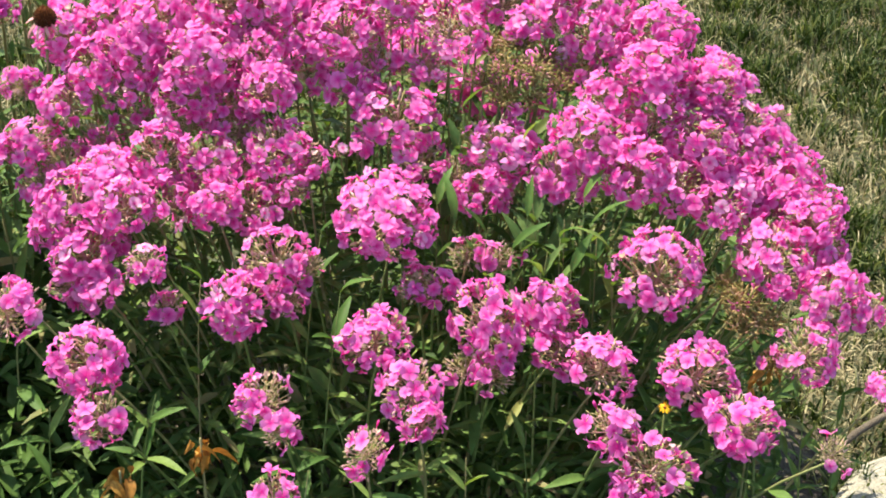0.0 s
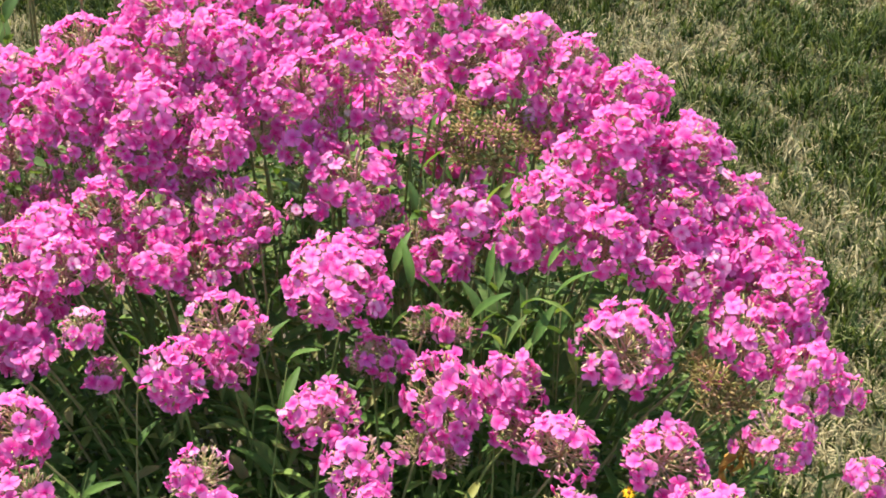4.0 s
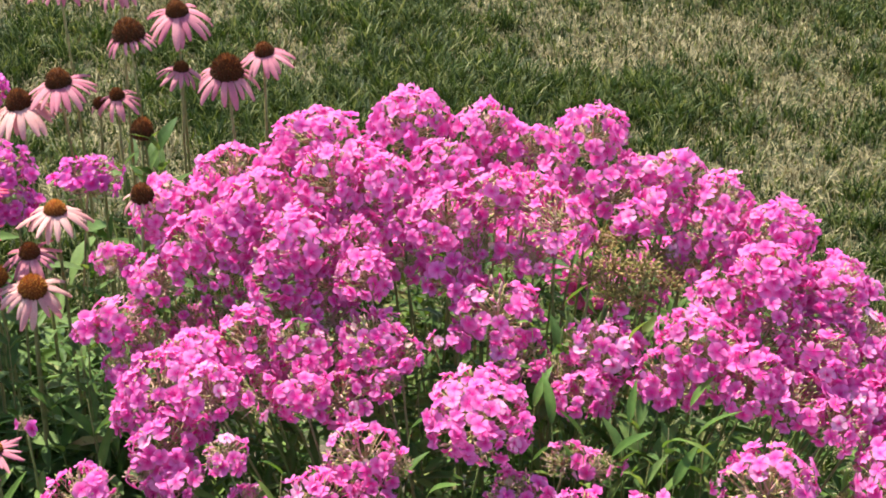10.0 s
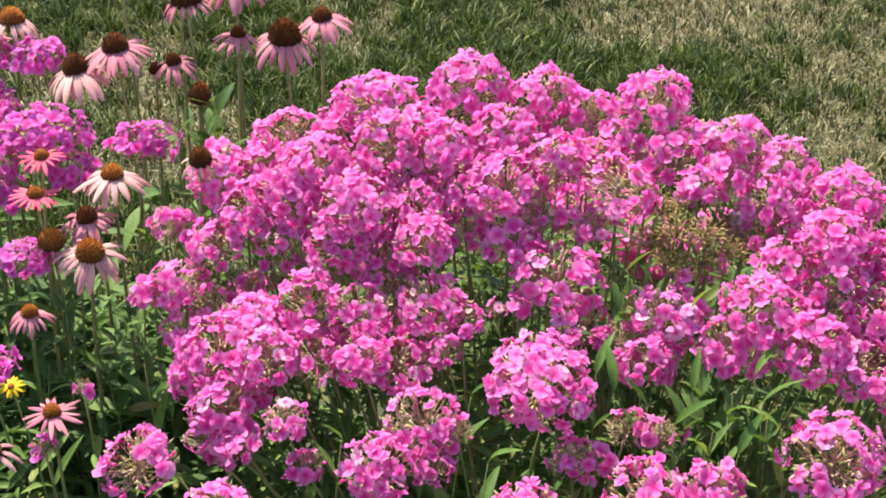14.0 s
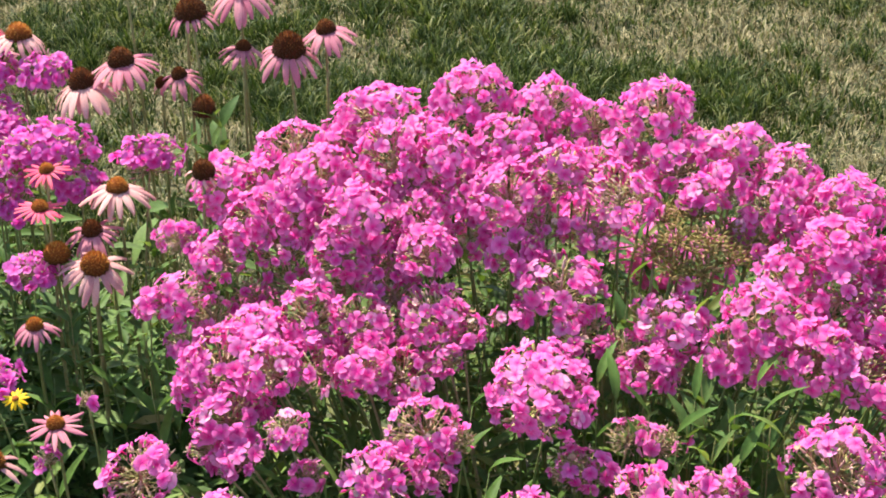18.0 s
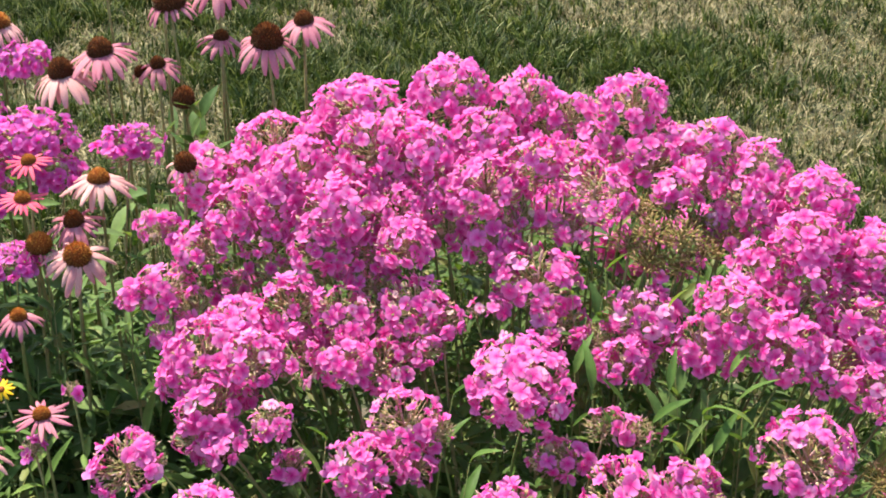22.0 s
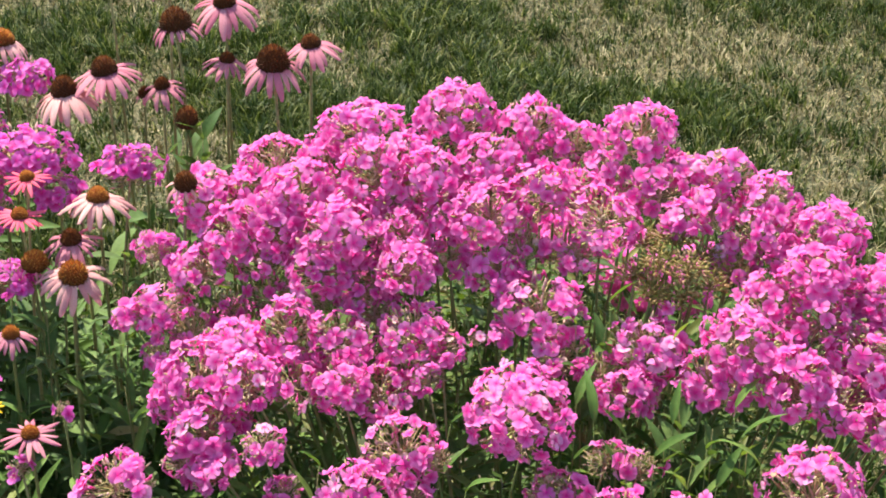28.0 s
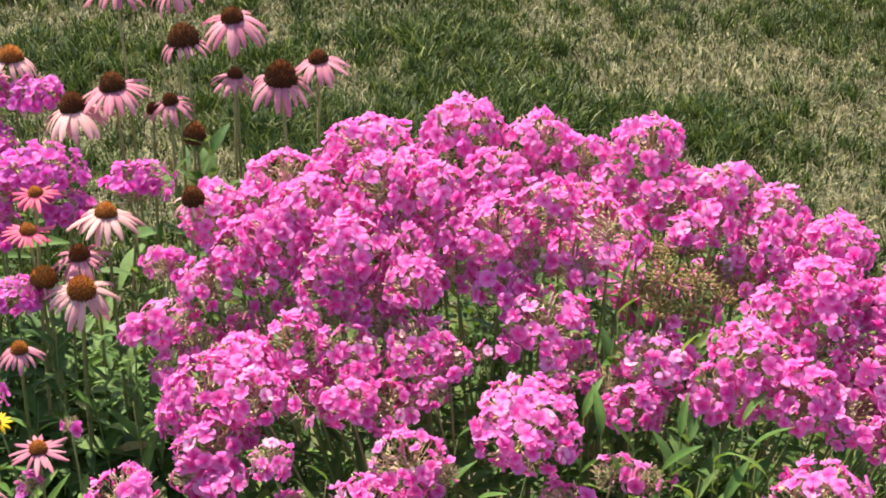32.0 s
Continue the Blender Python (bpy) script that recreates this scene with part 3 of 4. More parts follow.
def blades(name, material, count, seed, area, keep, tall, wide, lean, label):
    """Many single blades of grass as one mesh."""
    rng = np.random.RandomState(seed)
    x, y = rng.uniform(area[0], area[1], count), rng.uniform(area[2], area[3], count)
    u, v = (x + 0.42) / 1.22, (y - 1.55) / 1.03
    chosen = keep(x, y, rng) & (u * u + v * v > 1.0)
    x, y = x[chosen], y[chosen]
    n = len(x)
    high = tall(x, y) * rng.uniform(0.55, 1.25, n)
    half = wide * rng.uniform(0.6, 1.3, n) / 2
    a, b = rng.uniform(0, 6.283, n), rng.uniform(0, 6.283, n)
    tilt = lean * rng.uniform(0.2, 1.0, n) * high
    ax, ay, bx, by = np.cos(a) * half, np.sin(a) * half, np.cos(b) * tilt, np.sin(b) * tilt
    rise = np.sqrt(np.maximum(high ** 2 - (tilt * 0.8) ** 2, ((0.32 - 0.07 * lean) * high) ** 2))
    points = np.empty((n, 7, 3))
    for k, (t, w) in enumerate(((0.0, 1.0), (0.4, 0.9), (0.75, 0.6))):
        for s, sign in enumerate((-1, 1)):
            points[:, 2 * k + s] = np.stack([x + sign * ax * w + bx * t * t, y + sign * ay * w + by * t * t, rise * (1.25 * t - 0.25 * t * t)], -1)
    points[:, 6] = np.stack([x + bx, y + by, rise * (1.0 - 0.1 * lean)], -1)
    first = np.arange(n)[:, None] * 7
    loops = (first + np.array([0, 1, 3, 2, 2, 3, 5, 4, 4, 5, 6])).ravel()
    starts = (np.arange(n)[:, None] * 11 + np.array([0, 4, 8])).ravel()
    mesh = bpy.data.meshes.new(name)
    mesh.vertices.add(n * 7)
    mesh.vertices.foreach_set("co", points.ravel())
    mesh.loops.add(len(loops))
    mesh.loops.foreach_set("vertex_index", loops.astype(np.int32))
    mesh.polygons.add(len(starts))
    mesh.polygons.foreach_set("loop_start", starts.astype(np.int32))
    mesh.update(calc_edges=True)
    mesh.validate()
    mesh.materials.append(material)
    return tagged(new(name, mesh), label, "grass", "", "stuff")


# patches of the lawn: place, size, how green (+) or dry (-)
TURF_PATCHES = (
    (-0.16, 4.24, 0.11, -1.6), (0.56, 4.42, 0.17, -1.4), (0.91, 4.50, 0.18, -1.5), (1.22, 4.02, 0.16, -1.5), (1.03, 3.49, 0.14, -1.6),
    (1.18, 3.56, 0.09, -0.8), (1.11, 2.73, 0.13, -1.5), (1.04, 2.15, 0.14, -1.3), (0.27, 4.15, 0.2, 1.3), (0.03, 4.17, 0.12, 1.2), (0.69, 3.77, 0.16, 1.4),
    (1.19, 4.32, 0.12, 1.0), (1.25, 3.36, 0.17, 1.2), (1.40, 3.69, 0.15, 1.2), (0.16, 4.62, 0.16, 0.9), (1.11, 2.41, 0.12, 1.2), (1.07, 3.11, 0.13, 1.1),
    (-0.66, 3.90, 0.08, -1.6), (-0.5, 3.78, 0.08, -1.8), (-0.72, 4.25, 0.12, -1.0), (-0.5, 3.58, 0.08, -1.3), (-0.22, 3.86, 0.15, 1.7), (-0.34, 4.1, 0.12, 1.2),
    (-0.25, 3.5, 0.14, 1.1), (-0.9, 4.3, 0.25, 0.5), (0.3, 3.5, 0.2, 1.2),
)


def lush(x, y):
    """Above zero where the turf is green and thick, below where it is dry."""
    patches = sum((0.45 if depth > 0 and px > 0.6 else 0.8) * depth * np.exp(-((x - px) ** 2 + (0.8 * (y - py)) ** 2) / (2 * size ** 2)) for px, py, size, depth in TURF_PATCHES)
    near_bed = np.exp(-((np.hypot((x + 0.42) / 1.2, (y - 1.55) / 1.0) - 1.22) / 0.16) ** 2)
    return smooth_noise(x, y, 5, 0.35, 1.1) * 0.55 + smooth_noise(x, y, 6, 0.08, 0.22) * 0.8 + 0.9 * near_bed * (y > 2.2) - 0.3 * near_bed * (y < 2.1) + patches


LAWN_AREA = (-1.6, 2.1, 1.6, 5.2)
blades("lawn_grass", GREEN_BLADE, 250000, 11, LAWN_AREA, lambda x, y, rng: rng.uniform(-1.3, 1.5, len(x)) < np.maximum(lush(x, y), -0.75) + 0.1, lambda x, y: 0.046 + 0.026 * np.clip(lush(x, y), -0.5, 1.4), 0.0044, 1.0, "green mown lawn grass, uneven and tufted")
blades("dry_grass", STRAW_BLADE, 170000, 12, LAWN_AREA, lambda x, y, rng: rng.uniform(-1.6, 1.4, len(x)) > np.minimum(lush(x, y), 0.75), lambda x, y: 0.044 + 0 * x, 0.0031, 2.1, "straw-coloured dry grass lying between green tufts")


def outer(x, y, rng):
    thins = np.clip((5.6 - np.hypot(x - 0.1, y - 2.8)) / 1.6, 0, 1)
    return ((x < LAWN_AREA[0]) | (x > LAWN_AREA[1]) | (y < LAWN_AREA[2]) | (y > LAWN_AREA[3])) & (rng.uniform(0, 1, len(x)) < thins)


blades("outer_lawn_grass", GREEN_BLADE, 125000, 13, (-5.5, 5.7, -2.8, 8.4), outer, lambda x, y: 0.07 + 0 * x, 0.02, 1.0, "green mown lawn grass round the garden bed")
blades("outer_dry_grass", STRAW_BLADE, 60000, 14, (-5.5, 5.7, -2.8, 8.4), lambda x, y, rng: outer(x, y, rng) & (smooth_noise(x, y, 8, 0.5, 1.4) > 0.1), lambda x, y: 0.05 + 0 * x, 0.009, 1.2, "straw-coloured dry grass in the lawn round the bed")

# ---- the phlox bush ----
# back row along the crown of the bush
for head in (
    (-0.046, 2.057, 0.790, 0.052, 1.00, 0.00),
    (-0.096, 2.040, 0.752, 0.040, 0.95, 0.05),
    (0.083, 2.038, 0.817, 0.053, 1.00, 0.00),
    (0.185, 2.027, 0.813, 0.042, 0.90, 0.10),
    (0.241, 1.999, 0.797, 0.034, 0.70, 0.40),
    (0.319, 1.959, 0.829, 0.045, 0.95, 0.10),
    (0.121, 1.961, 0.793, 0.038, 1.00, 0.00),
    (0.374, 1.922, 0.796, 0.031, 0.95, 0.00),
    (0.416, 1.897, 0.796, 0.040, 0.80, 0.30),
    (0.475, 1.866, 0.775, 0.040, 0.90, 0.20),
    (0.540, 1.819, 0.753, 0.043, 1.00, 0.00),
    (0.592, 1.737, 0.718, 0.037, 0.75, 0.35),
    (0.013, 1.985, 0.781, 0.037, 1.00, 0.00),
):
    phlox_plant(*head, leaves=2)

# second row below the crown
for head in (
    (-0.163, 2.040, 0.748, 0.047, 0.80, 0.30),
    (-0.254, 2.008, 0.713, 0.045, 1.00, 0.00),
    (-0.122, 1.970, 0.743, 0.046, 1.00, 0.00),
    (-0.028, 1.965, 0.771, 0.050, 0.85, 0.35),
    (0.046, 1.944, 0.775, 0.042, 0.95, 0.00),
    (0.120, 1.894, 0.744, 0.053, 0.95, 0.20),
    (0.188, 1.916, 0.764, 0.043, 0.90, 0.10),
    (0.259, 1.862, 0.756, 0.047, 0.85, 0.30),
    (0.337, 1.895, 0.778, 0.038, 0.70, 0.20),
    (0.359, 1.840, 0.764, 0.029, 0.90, 0.10),
    (0.399, 1.859, 0.772, 0.032, 0.85, 0.20),
    (0.454, 1.828, 0.751, 0.039, 0.85, 0.30),
    (0.515, 1.744, 0.734, 0.044, 1.00, 0.00),
    (0.232, 1.922, 0.772, 0.030, 0.80, 0.20),
):
    phlox_plant(*head, leaves=2)

# third row on the shoulder of the bush
for head in (
    (-0.153, 1.945, 0.710, 0.049, 0.90, 0.10),
    (-0.074, 1.898, 0.716, 0.046, 1.00, 0.00),
    (-0.214, 1.944, 0.692, 0.044, 0.90, 0.10),
    (0.010, 1.899, 0.716, 0.040, 0.95, 0.00),
    (-0.097, 1.884, 0.674, 0.043, 0.95, 0.00),
    (0.013, 1.845, 0.694, 0.038, 1.00, 0.00),
    (-0.255, 1.914, 0.658, 0.039, 0.80, 0.20),
    (-0.308, 1.877, 0.621, 0.035, 0.80, 0.20),
    (-0.349, 1.872, 0.610, 0.018, 1.00, 0.00),
    (-0.177, 1.925, 0.663, 0.037, 0.85, 0.20),
    (0.129, 1.857, 0.685, 0.036, 0.70, 0.30),
    (-0.032, 1.881, 0.665, 0.035, 0.95, 0.00),
    (-0.329, 2.000, 0.649, 0.027, 0.50, 0.60),
    (0.066, 1.906, 0.740, 0.033, 0.95, 0.00),
):
    phlox_plant(*head)

# spent heads that have dropped their petals
for head in (
    (0.313, 1.832, 0.740, 0.023, 0.08, 1.00),
    (0.348, 1.829, 0.748, 0.025, 0.10, 1.00),
    (0.325, 1.791, 0.729, 0.024, 0.05, 1.00),
    (0.359, 1.780, 0.728, 0.024, 0.06, 1.00),
    (0.297, 1.813, 0.702, 0.020, 0.10, 1.00),
    (0.319, 1.784, 0.693, 0.023, 0.05, 1.00),
    (0.354, 1.774, 0.693, 0.022, 0.05, 1.00),
    (0.388, 1.779, 0.707, 0.023, 0.10, 1.00),
    (0.415, 1.803, 0.710, 0.022, 0.25, 0.80),
    (0.389, 1.823, 0.724, 0.020, 0.20, 1.00),
    (0.572, 1.484, 0.545, 0.024, 0.06, 1.00),
    (0.600, 1.474, 0.524, 0.023, 0.06, 1.00),
    (0.573, 1.465, 0.520, 0.021, 0.05, 1.00),
    (0.568, 1.530, 0.534, 0.022, 0.15, 1.00),
    (0.603, 1.432, 0.486, 0.020, 0.15, 1.00),
):
    phlox_plant(*head)

# heads over the open middle of the bush
for head in (
    (0.183, 1.805, 0.655, 0.050, 0.85, 0.30),
    (0.101, 1.789, 0.626, 0.012, 1.00, 0.00),
    (0.130, 1.787, 0.630, 0.015, 1.00, 0.00),
    (0.457, 1.751, 0.697, 0.041, 0.90, 0.20),
    (0.514, 1.709, 0.699, 0.039, 0.95, 0.10),
    (0.421, 1.683, 0.670, 0.047, 1.00, 0.10),
    (0.472, 1.640, 0.647, 0.045, 0.90, 0.20),
    (0.561, 1.667, 0.671, 0.040, 1.00, 0.00),
    (0.379, 1.680, 0.625, 0.039, 0.95, 0.10),
    (0.523, 1.623, 0.632, 0.038, 0.80, 0.20),
    (0.564, 1.593, 0.618, 0.034, 0.90, 0.20),
    (0.309, 1.745, 0.635, 0.043, 0.85, 0.40),
    (0.208, 1.759, 0.615, 0.033, 0.95, 0.00),
    (0.252, 1.736, 0.607, 0.030, 0.70, 0.40),
    (0.283, 1.699, 0.600, 0.037, 0.95, 0.00),
    (0.146, 1.642, 0.610, 0.065, 1.00, 0.08),
):
    phlox_plant(*head)

# front block above the open stems
for head in (
    (-0.138, 1.819, 0.620, 0.043, 0.90, 0.10),
    (-0.211, 1.811, 0.602, 0.040, 0.90, 0.20),
    (-0.073, 1.796, 0.619, 0.040, 0.85, 0.30),
    (-0.029, 1.851, 0.631, 0.034, 0.85, 0.30),
    (0.022, 1.787, 0.631, 0.041, 0.90, 0.30),
    (0.054, 1.763, 0.622, 0.029, 0.80, 0.20),
    (-0.249, 1.777, 0.578, 0.048, 0.95, 0.10),
    (-0.184, 1.742, 0.590, 0.042, 0.90, 0.10),
    (-0.285, 1.769, 0.551, 0.029, 1.00, 0.00),
    (-0.126, 1.748, 0.583, 0.033, 0.80, 0.30),
    (-0.069, 1.735, 0.586, 0.037, 0.80, 0.30),
    (-0.022, 1.740, 0.576, 0.038, 0.90, 0.10),
    (0.037, 1.734, 0.602, 0.024, 0.60, 0.30),
    (-0.242, 1.717, 0.536, 0.040, 0.90, 0.20),
    (-0.226, 1.685, 0.503, 0.032, 0.80, 0.20),
):
    phlox_plant(*head)

# lower heads on the near side of the bush
for head in (
    (-0.139, 1.646, 0.492, 0.024, 0.70, 0.30),
    (-0.162, 1.654, 0.558, 0.027, 0.75, 0.40),
    (0.004, 1.643, 0.556, 0.046, 0.80, 0.40),
    (-0.049, 1.583, 0.532, 0.042, 0.95, 0.10),
    (0.046, 1.623, 0.553, 0.022, 0.70, 0.40),
    (0.016, 1.596, 0.524, 0.023, 0.80, 0.20),
    (-0.336, 1.615, 0.528, 0.041, 0.75, 0.30),
    (-0.299, 1.610, 0.531, 0.014, 1.00, 0.00),
    (0.179, 1.584, 0.535, 0.029, 0.60, 0.40),
    (0.248, 1.622, 0.556, 0.025, 0.50, 0.50),
    (0.287, 1.607, 0.554, 0.023, 0.70, 0.30),
    (0.475, 1.522, 0.572, 0.053, 0.85, 0.12),
    (0.342, 1.518, 0.543, 0.029, 0.70, 0.40),
):
    phlox_plant(*head)

# lowest heads along the foot of the bush
for head in (
    (-0.234, 1.527, 0.507, 0.043, 0.95, 0.10),
    (-0.219, 1.450, 0.481, 0.031, 0.70, 0.40),
    (-0.026, 1.441, 0.495, 0.036, 0.75, 0.50),
    (-0.008, 1.377, 0.494, 0.023, 0.60, 0.40),
    (-0.024, 1.284, 0.475, 0.031, 0.80, 0.20),
    (0.114, 1.497, 0.524, 0.042, 0.80, 0.40),
    (0.257, 1.502, 0.533, 0.049, 0.95, 0.10),
    (0.253, 1.447, 0.498, 0.031, 0.70, 0.30),
    (0.149, 1.409, 0.512, 0.038, 0.85, 0.20),
    (0.154, 1.353, 0.509, 0.024, 0.90, 0.10),
    (0.335, 1.504, 0.538, 0.040, 0.70, 0.40),
    (0.336, 1.464, 0.512, 0.032, 0.70, 0.40),
    (0.381, 1.416, 0.519, 0.039, 0.75, 0.40),
    (0.370, 1.314, 0.508, 0.030, 0.80, 0.20),
):
    phlox_plant(*head)

# heads at the low end of the bush
for head in (
    (0.491, 1.385, 0.516, 0.044, 0.85, 0.20),
    (0.523, 1.299, 0.505, 0.040, 0.85, 0.30),
    (0.411, 1.269, 0.480, 0.042, 0.70, 0.30),
    (0.390, 1.255, 0.454, 0.030, 0.80, 0.20),
    (0.624, 1.534, 0.570, 0.051, 0.95, 0.10),
    (0.684, 1.475, 0.547, 0.043, 0.95, 0.10),
    (0.724, 1.450, 0.538, 0.023, 0.90, 0.10),
    (0.639, 1.419, 0.508, 0.041, 0.75, 0.50),
    (0.724, 1.360, 0.486, 0.026, 0.90, 0.10),
    (0.643, 1.305, 0.445, 0.022, 0.40, 0.40),
    (0.086, 1.349, 0.475, 0.029, 0.35, 0.50),
    (0.196, 1.586, 0.537, 0.029, 0.60, 0.30),
    (0.684, 1.572, 0.596, 0.039, 0.95, 0.00),
    (0.599, 1.642, 0.609, 0.045, 0.90, 0.10),
):
    phlox_plant(*head)

# heads that fill in between the rows
for head in (
    (0.153, 1.990, 0.763, 0.034, 0.90, 0.10),
    (0.211, 1.992, 0.772, 0.034, 0.85, 0.20),
    (0.281, 1.968, 0.769, 0.034, 0.80, 0.30),
    (0.302, 1.915, 0.757, 0.031, 0.80, 0.30),
    (0.000, 1.965, 0.725, 0.037, 0.95, 0.10),
    (0.071, 1.911, 0.679, 0.029, 0.80, 0.20),
    (0.126, 1.848, 0.688, 0.026, 0.60, 0.30),
    (0.234, 1.862, 0.700, 0.028, 0.35, 0.80),
    (-0.054, 1.969, 0.724, 0.037, 0.95, 0.10),
    (-0.198, 2.009, 0.718, 0.036, 0.90, 0.10),
    (0.161, 1.900, 0.694, 0.032, 0.70, 0.40),
    (0.219, 1.885, 0.696, 0.028, 0.40, 0.80),
    (0.427, 1.831, 0.714, 0.032, 0.80, 0.30),
    (0.495, 1.808, 0.724, 0.035, 0.90, 0.20),
    (0.564, 1.759, 0.705, 0.034, 0.90, 0.20),
    (0.493, 1.719, 0.650, 0.034, 0.90, 0.20),
):
    phlox_plant(*head, leaves=2)

# loose heads in the dim lower rows
for head in (
    (-0.098, 1.917, 0.608, 0.028, 0.35, 0.80),
    (-0.167, 1.934, 0.605, 0.031, 0.35, 0.80),
    (-0.222, 1.914, 0.601, 0.029, 0.40, 0.70),
    (-0.272, 1.878, 0.589, 0.032, 0.70, 0.30),
    (-0.169, 1.811, 0.580, 0.031, 0.85, 0.20),
    (-0.103, 1.804, 0.577, 0.031, 0.80, 0.30),
    (-0.038, 1.803, 0.588, 0.031, 0.85, 0.20),
    (0.005, 1.790, 0.578, 0.030, 0.70, 0.30),
    (-0.303, 1.851, 0.568, 0.029, 0.80, 0.20),
    (-0.208, 1.757, 0.530, 0.028, 0.70, 0.30),
    (-0.267, 1.708, 0.497, 0.025, 0.70, 0.30),
    (0.670, 1.630, 0.611, 0.037, 0.90, 0.10),
    (0.699, 1.554, 0.555, 0.034, 0.90, 0.10),
    (0.223, 1.477, 0.486, 0.025, 0.60, 0.40),
):
    phlox_plant(*head)

# dense heads on the sunny end of the bush
for head in (
    (0.580, 1.719, 0.668, 0.039, 0.95, 0.05),
    (0.632, 1.715, 0.662, 0.039, 0.95, 0.05),
    (0.661, 1.682, 0.638, 0.039, 0.95, 0.05),
    (0.694, 1.661, 0.613, 0.034, 0.95, 0.05),
    (0.609, 1.675, 0.635, 0.037, 0.95, 0.10),
    (0.714, 1.624, 0.588, 0.030, 0.95, 0.05),
    (0.666, 1.611, 0.597, 0.034, 0.95, 0.10),
    (0.636, 1.637, 0.611, 0.034, 0.95, 0.10),
    (0.724, 1.598, 0.572, 0.020, 0.95, 0.00),
    (0.564, 1.688, 0.639, 0.034, 0.90, 0.10),
    (0.584, 1.646, 0.610, 0.030, 0.90, 0.20),
    (0.536, 1.672, 0.622, 0.030, 0.90, 0.10),
    (0.613, 1.787, 0.703, 0.032, 0.90, 0.10),
    (0.652, 1.780, 0.690, 0.015, 0.95, 0.00),
    (0.685, 1.734, 0.663, 0.012, 1.00, 0.00),
):
    phlox_plant(*head, leaves=2)

# phlox stems beside the coneflowers
for head in (
    (-0.622, 2.292, 0.776, 0.041, 1.00, 0.00),
    (-0.542, 2.269, 0.782, 0.036, 0.95, 0.00),
    (-0.618, 2.222, 0.726, 0.044, 1.00, 0.00),
    (-0.520, 2.132, 0.720, 0.054, 1.00, 0.00),
    (-0.595, 2.106, 0.685, 0.047, 1.00, 0.00),
    (-0.377, 2.141, 0.700, 0.038, 1.00, 0.00),
    (-0.476, 2.120, 0.673, 0.033, 0.90, 0.00),
    (-0.526, 1.987, 0.604, 0.033, 1.00, 0.00),
    (-0.556, 1.813, 0.546, 0.034, 0.95, 0.10),
    (-0.565, 2.094, 0.650, 0.033, 0.90, 0.00),
    (-0.471, 1.714, 0.485, 0.016, 0.70, 0.20),
    (-0.667, 2.175, 0.711, 0.050, 1.00, 0.00),
    (-0.692, 2.301, 0.773, 0.047, 1.00, 0.00),
    (-0.429, 1.790, 0.522, 0.013, 0.90, 0.00),
    (-0.318, 1.985, 0.650, 0.026, 0.55, 0.50),
):
    side_phlox(*head)

# heads on the far slope, below the crown
for k in range(16):
    a = math.pi * (0.08 + 0.84 * (k + dice.uniform(0.2, 0.8)) / 16)
    far = dice.uniform(0.35, 0.95)
    phlox_plant(0.18 + 0.5 * far * math.cos(a), 2.06 + 0.42 * far * math.sin(a), 0.66 - 0.2 * far - 0.06 * abs(math.cos(a)) + dice.uniform(-0.03, 0.02), dice.uniform(0.035, 0.05), 0.9, 0.15, leaves=2, joined=True)

# ---- coneflowers and daisies ----
for bloom in (
    (-0.579, 2.303, 0.840, 0.020, 0.045, 0.75, 12, 0.20, 0.50),
    (-0.480, 2.230, 0.790, 0.020, 0.054, 0.85, 16, 0.15, 0.60),
    (-0.421, 2.234, 0.821, 0.020, 0.049, 0.60, 15, 0.50, 0.85),
    (-0.342, 2.252, 0.786, 0.012, 0.035, 0.50, 10, 0.40, 0.80),
    (-0.317, 2.260, 0.883, 0.024, 0.037, 0.75, 12, 0.60, 0.95),
    (-0.249, 2.292, 0.901, 0.017, 0.052, 0.50, 13, 0.70, 0.90),
    (-0.246, 2.266, 0.821, 0.012, 0.035, 0.50, 11, 0.65, 0.80),
    (-0.173, 2.191, 0.849, 0.024, 0.048, 0.80, 14, 0.55, 0.85),
    (-0.121, 2.207, 0.868, 0.015, 0.044, 0.45, 13, 0.70, 0.80),
    (-0.291, 2.126, 0.784, 0.014, 0.008, 0.90, 0, 0.50, 1.00),
    (-0.278, 1.974, 0.761, 0.016, 0.028, 0.95, 7, 0.20, 1.00),
    (-0.410, 2.052, 0.704, 0.016, 0.048, 0.50, 14, 0.25, 0.25),
):
    coneflower(*bloom)

